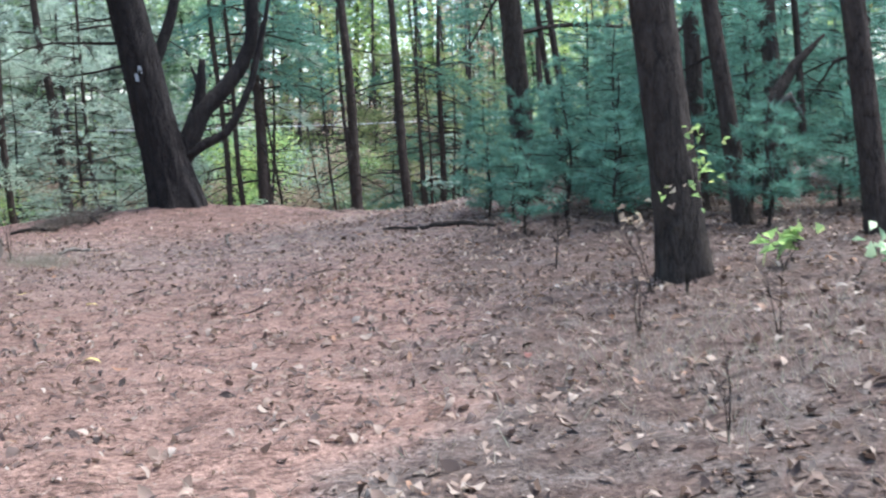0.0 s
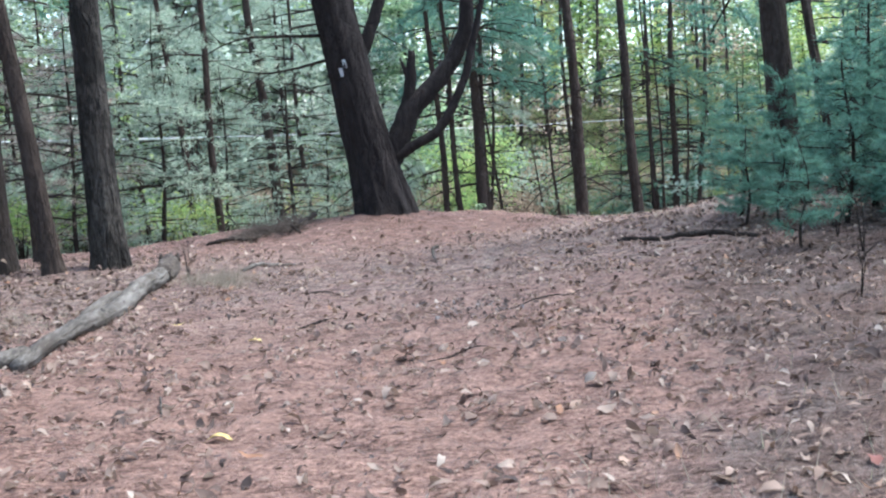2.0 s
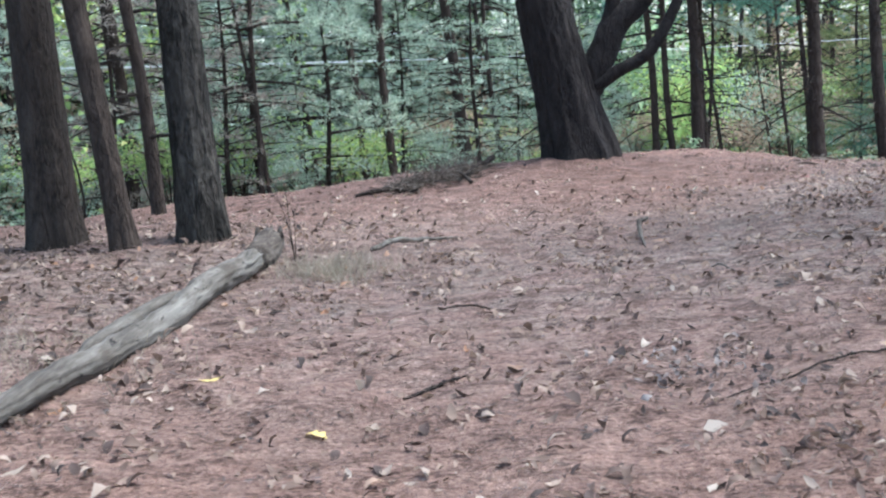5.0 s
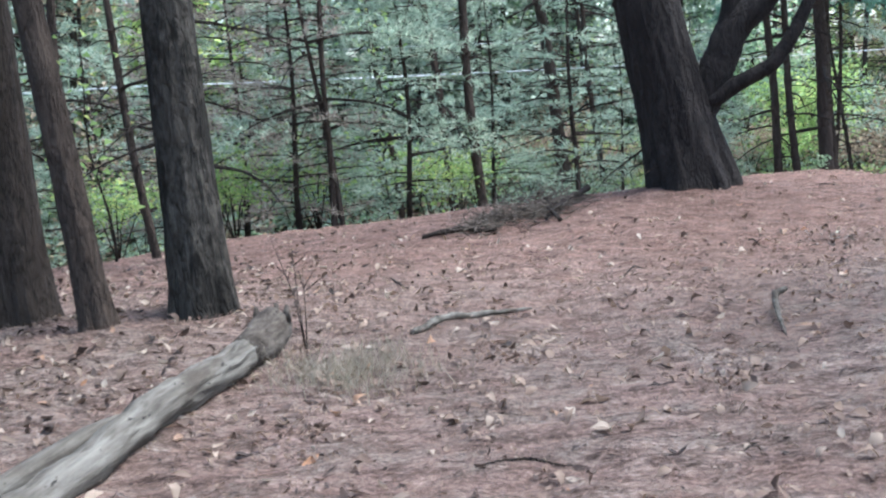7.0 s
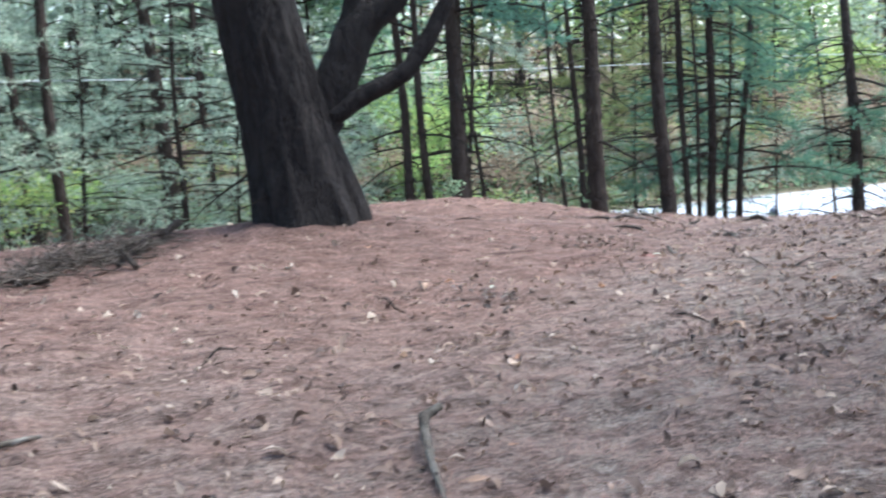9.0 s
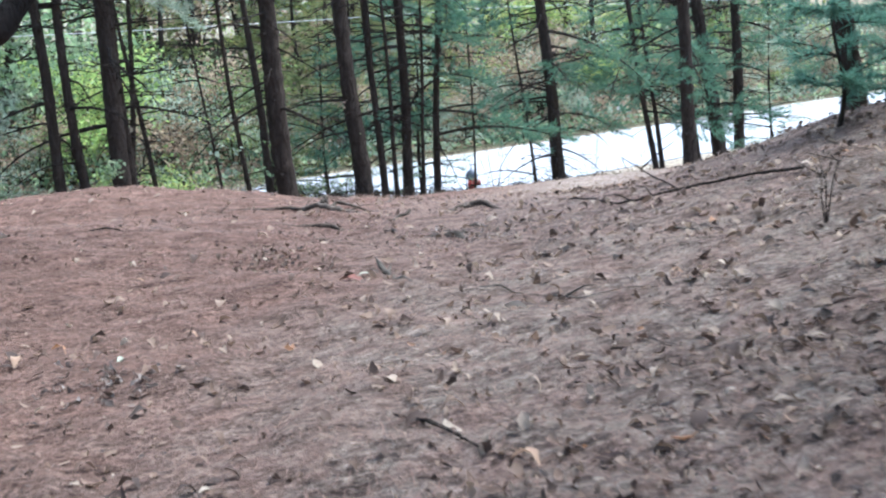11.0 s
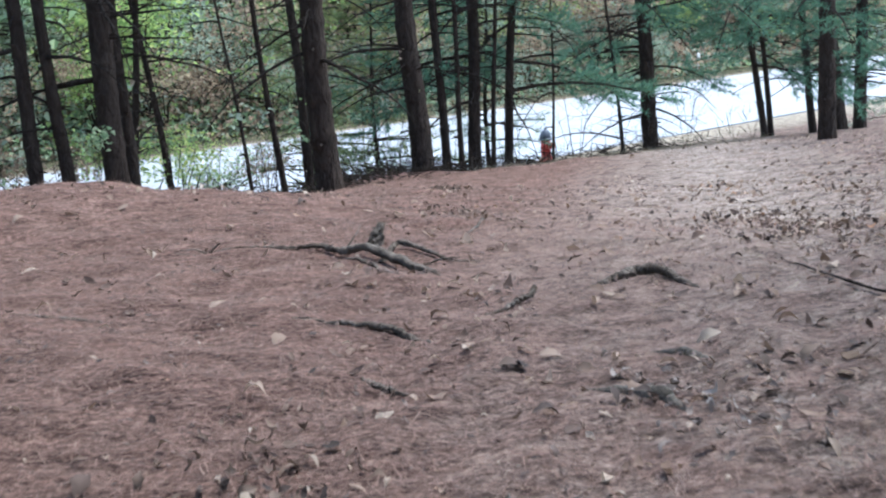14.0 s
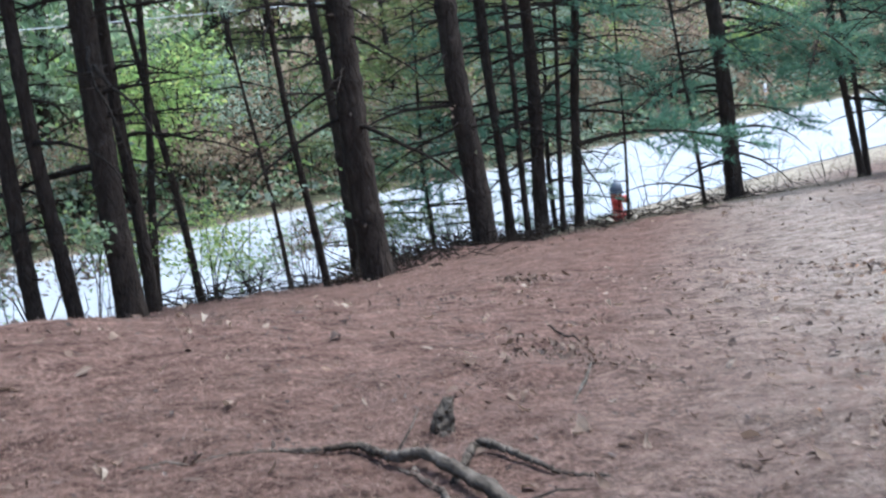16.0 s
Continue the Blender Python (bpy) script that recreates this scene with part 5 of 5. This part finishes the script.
lying("fallen_branch", TWIG_BARK, [(-0.50, 16.45, 0.0), (-0.56, 16.62, 0.06), (-0.64, 16.8, 0.10)], [0.022, 0.022, 0.016], "short dark branch end in the brush pile", "branch", 20, 0.8, 10)
for k, (x, y) in enumerate(((-1.1, 3.6), (0.5, 4.4), (-0.2, 8.2), (1.3, 9.0), (2.6, 12.9), (1.2, 14.4), (5.4, 21.2), (2.3, 18.1), (-1.5, 12.8), (2.8, 5.6), (5.9, 22.6), (0.2, 13.1), (4.9, 15.2))):
    rk = random.Random(30 + k)
    a, l = rk.uniform(0, 3.14), rk.uniform(0.15, 0.42)
    dx, dy = math.cos(a) * l, math.sin(a) * l
    lying("stick", TWIG_BARK if k % 3 else DEAD_WOOD, [(x - dx, y - dy, 0.0), (x, y, 0.015), (x + dx, y + dy, 0.0)], [0.003, 0.007, 0.003], "small dry stick on the needle litter" if k % 3 else "small bleached stick on the needle litter", "stick", 30 + k, 0.9, 6)


def brush_pile():
    rng = np.random.default_rng(9)
    geo = Geo()
    for k in range(560):
        s = rng.uniform(0, 1)
        x, y = -1.45 + 1.0 * s + rng.normal(0, 0.12), 16.7 + 0.7 * s + rng.normal(0, 0.28)
        z = gz(x, y) + abs(rng.normal(0, 0.10)) * max(0.0, 1 - abs(s - 0.55))
        way = unit(np.array([rng.normal(0, 1), rng.normal(0, 1), rng.normal(0.15, 0.35)])) * rng.uniform(0.12, 0.34)
        p = np.array([x, y, z])
        q = p + way
        q[2] = max(q[2], gz(q[0], q[1]) + 0.005)
        geo.tube([p, (p + q) / 2 + rng.normal(0, 0.02, 3), q], [0.006, 0.005, 0.002], 4, cap=False)
    tagged(new("brush_pile", geo.mesh("brush_pile", ROOT_WOOD)), "low heap of dead grey-brown brushwood by the old pine", "brushwood", kind="stuff")


brush_pile()


# the snag that leans among the trunks beyond the start
def leaning_snag():
    top = new("leaning_snag")
    top.location = (6.0, 6.4, gz(6.0, 6.4))
    tagged(top, "dark broken limb leaning among young pines", "branch")
    part("stem", crooked([(0.0, 0, -0.05), (0.05, 0.05, 0.6), (0.12, 0.1, 1.15), (0.45, 0.2, 1.55), (0.85, 0.3, 1.85)], [0.05, 0.06, 0.075, 0.05, 0.015], 71, 12).mesh("stem", TWIG_BARK), top)
    part("stub", crooked([(0.10, 0.1, 1.1), (0.32, 0.1, 1.22), (0.50, 0.1, 0.95)], [0.05, 0.035, 0.02], 72, 10).mesh("stub", DEAD_WOOD), top, "bleached broken stub")


leaning_snag()


# ---- bare twigs, seedlings and grass ----
def sprig(name, x, y, height, stems, leaves, size, mat, label, category, seed, spread=0.15):
    rng = np.random.default_rng(seed)
    top = tree_base(name, x, y, label, category)
    tips = []
    for k in range(stems):
        a = rng.uniform(0, 6.28)
        tip = np.array([math.cos(a) * spread * rng.uniform(0.3, 1), math.sin(a) * spread * rng.uniform(0.3, 1), height * rng.uniform(0.6, 1)])
        mid = tip * np.array([0.4, 0.4, 0.5]) + rng.normal(0, 0.015, 3)
        geo = Geo().tube([(0, 0, -0.03), mid, tip], [0.0045, 0.003, 0.0015], 6)
        for j in range(3):
            p = mid + (tip - mid) * rng.uniform(0, 0.8)
            q = p + np.array([rng.normal(0, 0.08), rng.normal(0, 0.08), rng.uniform(0.04, 0.14)]) * height * 1.5
            geo.tube([p, q], [0.003, 0.0015], 4)
            tips.append(q)
        tips.append(tip)
        part("stem", geo.mesh("stem", TWIG_BARK), top)
    if leaves:
        tips = np.array(tips)
        places = tips[rng.integers(0, len(tips), leaves)] + rng.normal(0, 0.04, (leaves, 3))
        part("foliage", Geo().tris(leaf_tris(rng, places, size)).mesh("foliage", mat, smooth=False), top)


sprig("bare_sapling", -1.58, 10.36, 0.62, 3, 4, 0.06, RUST_LEAVES, "bare twiggy sapling beside the log end", "sapling", 1)
sprig("bare_sapling", 1.62, -0.95, 0.42, 2, 0, 0.06, RUST_LEAVES, "thin bare sapling in the leaf litter", "sapling", 2)
sprig("bare_sapling", 2.75, 0.6, 0.5, 2, 3, 0.06, RUST_LEAVES, "thin bare sapling in the leaf litter", "sapling", 3)
sprig("seedling", 4.18, 12.40, 0.58, 2, 44, 0.085, PALE_LEAVES, "seedling with pale green leaves on the bank", "plant", 4, 0.3)
sprig("seedling", 3.15, 2.5, 1.15, 3, 34, 0.075, LIME_LEAVES, "slender sapling with yellow-green leaves before a trunk", "plant", 5, 0.22)
sprig("seedling", 2.95, 2.6, 0.7, 3, 24, 0.09, RUST_LEAVES, "small sapling with reddish autumn leaves", "plant", 6, 0.3)
sprig("seedling", 4.15, 2.95, 0.28, 4, 22, 0.15, LIME_LEAVES, "low bright green leafy plant", "plant", 7, 0.28)
sprig("seedling", 4.25, 1.75, 0.34, 4, 18, 0.15, GREEN_LEAVES, "low green leafy plant in the litter", "plant", 8, 0.22)
sprig("seedling", 3.6, 28.2, 1.0, 5, 70, 0.085, GREEN_LEAVES, "leafy green sapling at the edge of the slope", "plant", 9, 0.5)
sprig("bare_sapling", 3.9, 3.9, 0.9, 3, 3, 0.06, RUST_LEAVES, "thin bare sapling among leaves", "sapling", 10)
for k, (x, y) in enumerate(((4.0, 1.2), (3.4, 0.4), (2.3, 1.4), (3.0, 4.6), (3.9, 6.6), (4.2, 7.8), (5.1, 14.2), (-2.9, 8.0), (-3.0, 5.9))):
    sprig("bare_sapling", x, y, 0.35 + 0.06 * (k % 5), 3, 2 * (k % 3), 0.06, RUST_LEAVES, "small bare twig growing from the litter", "sapling", 20 + k, 0.12)


rc = random.Random(44)
for k in range(20):
    x = 2.4 + 7.0 * (k + rc.uniform(0, 1)) / 20
    leaf = rc.choice((RUST_LEAVES, GREEN_LEAVES, LIME_LEAVES, PALE_LEAVES))
    sprig("sapling", x, 30.2 + 0.42 * (x - 4.0) + rc.uniform(-1.0, 1.4), rc.uniform(1.1, 2.4), rc.randrange(2, 4), rc.choice((0, 8, 16, 30)), 0.10, leaf, "thin crooked sapling with few leaves on the slope", "sapling", 60 + k, rc.uniform(0.25, 0.6))
for k in range(12):
    x = 10.0 + 8.0 * (k + rc.uniform(0, 1)) / 12
    sprig("sapling", x, 33.6 + 0.42 * (x - 10.0) + rc.uniform(-0.4, 1.0), rc.uniform(0.8, 1.9), 3, 0, 0.10, RUST_LEAVES, "thin bare twiggy sapling at the road's edge", "sapling", 90 + k, rc.uniform(0.3, 0.7))


def crest_brush():
    """Fallen twigs caught round the trunks along the crest."""
    rng = np.random.default_rng(19)
    for cx, cy, wide, count in ((6.9, 30.6, 0.7, 240), (8.3, 31.9, 0.8, 280), (4.8, 30.4, 0.6, 140), (14.0, 35.4, 1.0, 200), (11.0, 33.6, 0.8, 160)):
        geo = Geo()
        for _ in range(count):
            x, y = cx + rng.normal(0, wide), cy + rng.normal(0, 0.4)
            p = np.array([x, y, gz(x, y) + abs(rng.normal(0, 0.08))])
            q = p + unit(np.array([rng.normal(0, 1), rng.normal(0, 1), rng.normal(0.1, 0.4)])) * rng.uniform(0.15, 0.55)
            q[2] = max(q[2], gz(q[0], q[1]) + 0.01)
            geo.tube([p, (p + q) / 2 + rng.normal(0, 0.03, 3), q], [0.008, 0.006, 0.003], 4, cap=False)
        tagged(new("crest_brush", geo.mesh("crest_brush", TWIG_BARK)), "dead twigs and brush round the trunks above the road", "brushwood", kind="stuff")


crest_brush()


def climbing_leaves():
    """Lit leaves that hang round a few thin trunks."""
    for k, (x, y, low, high, mat, count) in enumerate(((-4.3, 27.35, 1.0, 6.0, LIME_LEAVES, 260), (-3.62, 9.1, 2.4, 3.4, LIME_LEAVES, 60), (-5.5, 17.2, 0.6, 2.5, LIME_LEAVES, 70))):
        rng = np.random.default_rng(800 + k)
        top = tree_base("vine", x, y, "yellow-green leaves climbing a thin stem", "vine")
        n = 8
        pts = [(-0.06 * i * 0.5 + 0.05 * math.sin(i), 0.05 * math.cos(i), -0.05 + (high + 0.05) * i / n) for i in range(n + 1)]
        part("stem", Geo().tube(pts, [0.018 - 0.0015 * i for i in range(n + 1)], 6).mesh("stem", TWIG_BARK), top)
        z = rng.uniform(low, high, count)
        places = np.stack([-0.03 * z / high * n + rng.normal(0, 0.28, count), rng.normal(0, 0.28, count), z], 1)
        part("foliage", Geo().tris(leaf_tris(rng, places, 0.13)).mesh("foliage", mat, smooth=False), top)


climbing_leaves()


def grass(name, cx, cy, spread, blades, height, label, seed):
    rng = np.random.default_rng(seed)
    geo = Geo()
    p = np.stack([cx + rng.normal(0, spread, blades), cy + rng.normal(0, spread, blades)], 1)
    z = ground_at(p[:, 0], p[:, 1])
    base = np.column_stack([p, z - 0.01])
    way = unit(np.column_stack([rng.normal(0, 0.6, blades), rng.normal(0, 0.6, blades), np.ones(blades)])) * (height * rng.uniform(0.5, 1.2, blades))[:, None]
    side = unit(np.cross(way, rng.normal(size=(blades, 3)))) * 0.0022
    geo.tris(np.stack([base - side, base + side, base + way], 1))
    tagged(new(name, geo.mesh(name, DRY_GRASS, smooth=False)), label, "grass", kind="stuff")


grass("grass_tuft", -1.22, 9.85, 0.20, 900, 0.17, "tuft of fine dry grass by the log end", 1)
grass("grass_patch", -2.95, 7.3, 0.5, 1200, 0.12, "thin greyish grass beyond the log", 2)
for k in range(9):
    grass("grass_fringe", 9.6 + 0.9 * k, 32.6 + 0.38 * k, 0.5, 420, 0.11, "ragged dry grass fringe above the road", 50 + k)
grass("grass_patch", 2.6, 0.4, 0.9, 1300, 0.16, "sparse dry grass stalks in the leaf litter", 3)


# ---- litter ----
def in_view_spots(rng, count):
    """Spots over the trail and its sides, thicker where the camera walks."""
    x = rng.uniform(-6.0, 9.5, count)
    y = rng.uniform(-3.5, 27.0, count)
    far = rng.uniform(0, 1, count) < 0.16
    x = np.where(far, rng.uniform(3.0, 17.0, count), x)
    y = np.where(far, rng.uniform(21.0, 34.0, count), y)
    return x, y


def fallen_needles():
    rng = np.random.default_rng(21)
    count = 330000
    x = np.concatenate([rng.uniform(-3.5, 4.5, count // 3), rng.uniform(0.5, 7.5, count // 3), rng.uniform(-5.0, 12.0, count // 3)])
    y = np.concatenate([rng.uniform(0.0, 12.0, count // 3), rng.uniform(10.0, 22.0, count // 3), rng.uniform(-2.0, 31.0, count // 3)])
    n = len(x)
    z = ground_at(x, y) + rng.uniform(0.0, 0.018, n)
    a = rng.uniform(0, 6.28, n)
    l = rng.uniform(0.025, 0.065, n)
    d = np.column_stack([np.cos(a), np.sin(a), rng.normal(0.03, 0.20, n)]) * l[:, None]
    w = np.column_stack([-np.sin(a), np.cos(a), np.zeros(n)]) * 0.0015
    c = np.column_stack([x, y, z])
    geo = Geo()
    geo.tris(np.stack([c - d - w, c - d + w, c + d], 1))
    tagged(new("fallen_needles", geo.mesh("fallen_needles", FALLEN_NEEDLE, smooth=False)), "thick scatter of dry reddish pine needles on the ground", "pine needles", kind="stuff")


fallen_needles()


def leaf_shape(rng, length, steps=6, curl=0.5):
    """One curled oak-like leaf: lobed outline, folded along its midrib."""
    rows = []
    bend, fold = rng.uniform(-1, 1) * curl * 2.2, rng.uniform(0.1, 0.9) * curl
    twist, lobe = rng.uniform(-0.9, 0.9), rng.uniform(0, 6.28)
    for i in range(steps + 1):
        s = i / steps
        half = length * 0.22 * math.sin(math.pi * min(s * 0.92 + 0.05, 1)) * (1 + 0.42 * math.sin(s * 15.0 + lobe)) * rng.uniform(0.75, 1.2)
        z = bend * length * (s - 0.5) ** 2
        up = fold * half
        rows.append([((s - 0.5) * length, half, z + up + twist * half * (s - 0.5)), ((s - 0.5) * length, 0, z), ((s - 0.5) * length, -half, z + up * 0.8 - twist * half * (s - 0.5))])
    v = [p for row in rows for p in row]
    low = min(p[2] for p in v)
    v = [(p[0], p[1], p[2] - low) for p in v]
    f = []
    for i in range(steps):
        a = i * 3
        f += [(a, a + 1, a + 4, a + 3), (a + 1, a + 2, a + 5, a + 4)]
    return v, f


def litter():
    rng = np.random.default_rng(33)
    kinds = [leaf_shape(rng, 1.0, 3, 0.7) for _ in range(40)]
    geo = Geo()
    count = 190000
    x, y = in_view_spots(rng, count)
    thick = (0.34 - 0.2 * sigmoid((y - 14.5) / 1.0)) + 0.55 * sigmoid((x - 1.6 - 0.13 * y) / 0.7) + 1.1 * sigmoid((-1.8 - x) / 0.4) * sigmoid((13.0 - y) / 1.0) + 0.25 * sigmoid((5.5 - y) / 1.5)
    thick = thick + 0.6 * sigmoid((x - 1.0) / 0.4) * sigmoid((6.5 - y) / 1.0)
    down = sigmoid((y - 18.0) / 1.2)
    thick = thick * (1 - down) + down * (0.055 + 0.42 * sigmoid((x - 6.3 - 0.42 * (y - 18.0)) / 0.6) * sigmoid((27.0 - y) / 1.5))
    heaps = np.array([noise.noise((a * 1.6, b * 1.6, 3.0)) + 0.6 * noise.noise((a * 4.5, b * 4.5, 9.0)) for a, b in zip(x.tolist(), y.tolist())])
    keep = rng.uniform(0, 1, count) < thick * np.clip(0.85 + 1.5 * heaps, 0.12, 1.6)
    # the bank and the left side get the copy with shade in its colour
    bank = x - 1.9 - 0.13 * y - 0.6 * np.maximum(y - 15.0, 0) + 0.9 * heaps + rng.normal(0, 0.35, count) > 0
    bank = bank | (x + rng.normal(0, 0.3, count) < -2.0)
    scatter(rng, kinds, x[keep & ~bank], y[keep & ~bank], LITTER_LEAF, "brown and pale curled oak leaves strewn over the ground")
    scatter(rng, kinds, x[keep & bank], y[keep & bank], DARK_SHADED_LEAF, "dark oak leaves beside the trail, with tree shade in their colour")
    chips(rng, x, y, heaps)


def chips(rng, x, y, heaps):
    """Dark bits of bark, twig and cone among the needles."""
    pick = (rng.uniform(0, 1, len(x)) < np.clip(0.15 - 0.5 * heaps, 0.02, 0.5))
    x, y = x[pick] + 0.05, y[pick]
    n = len(x)
    a, l = rng.uniform(0, 6.28, n), rng.uniform(0.006, 0.022, n)
    c = np.column_stack([x, y, ground_at(x, y) + 0.012])
    d = np.column_stack([np.cos(a), np.sin(a), rng.normal(0, 0.25, n)]) * l[:, None]
    w = np.column_stack([-np.sin(a), np.cos(a), rng.normal(0, 0.5, n)]) * (l * rng.uniform(0.15, 0.5, n))[:, None]
    geo = Geo()
    geo.tris(np.concatenate([np.stack([c - d, c + w, c + d], 1), np.stack([c - d, c + d, c - w], 1)]))
    tagged(new("bark_chips", geo.mesh("bark_chips", BARK_CHIP, smooth=False)), "small dark bits of bark and twig on the needles", "bark", kind="stuff")


def scatter(rng, kinds, x, y, mat, label):
    geo = Geo()
    n = len(x)
    shape = np.array([v for v, f in kinds])[rng.integers(0, len(kinds), n)]
    shape = shape * (0.016 + 0.085 * rng.uniform(0, 1, n) ** 2.8)[:, None, None]
    tilt, roll, turn = rng.normal(0, 0.38, n)[:, None], rng.normal(0, 0.38, n)[:, None], rng.uniform(0, 6.28, n)[:, None]
    lx, ly, lz = shape[..., 0], shape[..., 1], shape[..., 2]
    ly, lz = ly * np.cos(tilt) - lz * np.sin(tilt), ly * np.sin(tilt) + lz * np.cos(tilt)
    lx, lz = lx * np.cos(roll) + lz * np.sin(roll), lz * np.cos(roll) - lx * np.sin(roll)
    lx, ly = lx * np.cos(turn) - ly * np.sin(turn), lx * np.sin(turn) + ly * np.cos(turn)
    lz = lz - 0.6 * lz.min(axis=1, keepdims=True) + ground_at(x, y)[:, None]
    spots = np.stack([lx + x[:, None], ly + y[:, None], lz], -1)
    geo.v = list(map(tuple, spots.reshape(-1, 3).tolist()))
    size, faces = shape.shape[1], kinds[0][1]
    geo.f = [tuple(k * size + c for c in face) for k in range(n) for face in faces]
    tagged(new("leaf_litter", geo.mesh("leaf_litter", mat)), label, "leaf litter", kind="stuff")


litter()


def fallen_leaves():
    rng = np.random.default_rng(55)
    shapes = []
    for k in range(14):
        v, f = leaf_shape(rng, 1.0, 9, 0.95)
        geo = Geo()
        geo.v, geo.f = v, f
        shapes.append(geo.mesh("fallen_leaf", DRY_LEAF))
    x = np.concatenate([rng.uniform(-1.8, 2.5, 80), rng.uniform(0.5, 4.8, 110), rng.uniform(2.6, 6.5, 80)])
    y = np.concatenate([rng.uniform(0.5, 9.0, 80), rng.uniform(8.0, 15.0, 110), rng.uniform(14.5, 21.0, 80)])
    for px, py in zip(x.tolist(), y.tolist()):
        ob = new("fallen_leaf", shapes[int(rng.integers(0, 14))])
        ob.matrix_basis = Matrix.Translation((px, py, gz(px, py) + 0.003)) @ Euler((rng.normal(0, 0.2), rng.normal(0, 0.2), rng.uniform(0, 6.28))).to_matrix().to_4x4() @ Matrix.Scale(rng.uniform(0.035, 0.085), 4)
        tagged(ob, "dry curled oak leaf on the needle litter", "leaf", "fallen leaves")
    for px, py, size, mat, label in ((-0.72, 5.75, 0.12, YELLOW_LEAF, "yellow fallen leaf on the red needles"), (-1.32, 6.6, 0.11, YELLOW_LEAF, "yellow fallen leaf beside the log"), (-0.75, 2.7, 0.12, YELLOW_LEAF, "yellow fallen leaf on the trail"),
                                     (1.55, 1.2, 0.10, RED_LEAF, "small red fallen leaf"), (3.34, 16.05, 0.16, RED_LEAF, "large red-brown oak leaf on the trail"), (3.44, 16.1, 0.08, SAGE_LEAF, "pale greenish leaf beside a red one"),
                                     (1.90, 14.7, 0.08, SAGE_LEAF, "pale green fallen leaf on the trail"), (1.56, 12.28, 0.11, TAN_LEAF, "pale tan leaf lying flat on the trail")):
        v, f = leaf_shape(rng, 1.0, 6, 0.4)
        geo = Geo()
        geo.v, geo.f = v, f
        ob = new("fallen_leaf", geo.mesh("fallen_leaf", mat))
        ob.matrix_basis = pose(px, py, gz(px, py) + 0.004, 0, 0, rng.uniform(0, 360)) @ Matrix.Scale(size, 4)
        tagged(ob, label, "leaf")


fallen_leaves()


def leaf_heaps():
    """Small drifts of dark leaves and twigs caught on the trail."""
    spots = ((0.82, 6.5, 0.30, "pale"), (-0.48, 10.2, 0.22, "dark"), (1.15, 5.2, 0.35, "dark"), (1.8, 14.4, 0.18, "pale"), (2.7, 11.9, 0.45, "dark"), (3.6, 12.6, 0.45, "dark"), (4.0, 9.0, 0.5, "dark"), (4.5, 16.9, 0.25, "pale"),
             (5.6, 21.8, 0.28, "dark"), (7.0, 26.1, 0.22, "dark"), (6.6, 19.3, 0.40, "dark"), (7.5, 21.1, 0.45, "dark"), (7.1, 20.1, 0.45, "dark"), (2.2, 8.0, 0.4, "dark"), (2.9, 6.5, 0.45, "dark"), (0.6, 9.4, 0.25, "dark"), (-1.2, 8.8, 0.25, "dark"), (2.8, 2.9, 0.5, "dark"), (1.9, 4.1, 0.4, "dark"), (3.1, 16.8, 0.3, "dark"))
    for k, (cx, cy, spread, tone) in enumerate(spots):
        rng = np.random.default_rng(900 + k)
        geo = Geo()
        for _ in range(int((130 if cy > 19 else 110) * spread / 0.3)):
            px, py = cx + rng.normal(0, spread * 0.55), cy + rng.normal(0, spread * 0.9)
            v, f = leaf_shape(rng, 1.0, 4, 0.9)
            m = Matrix.Translation((px, py, gz(px, py) + abs(rng.normal(0, 0.012)))) @ Euler((rng.normal(0, 0.6), rng.normal(0, 0.6), rng.uniform(0, 6.28))).to_matrix().to_4x4() @ Matrix.Scale(rng.uniform(0.025, 0.065), 4)
            first = len(geo.v)
            geo.v.extend(tuple(m @ Vector(p)) for p in v)
            geo.f.extend(tuple(first + i for i in face) for face in f)
        label = "drift of dark curled leaves on the needles" if tone == "dark" else "small heap of bleached leaves and chips"
        tagged(new("leaf_drift", geo.mesh("leaf_drift", (DARK_SHADED_LEAF if cy > 11 else LITTER_LEAF) if tone == "dark" else PALE_DRIFT)), label, "leaf litter", kind="stuff")


leaf_heaps()
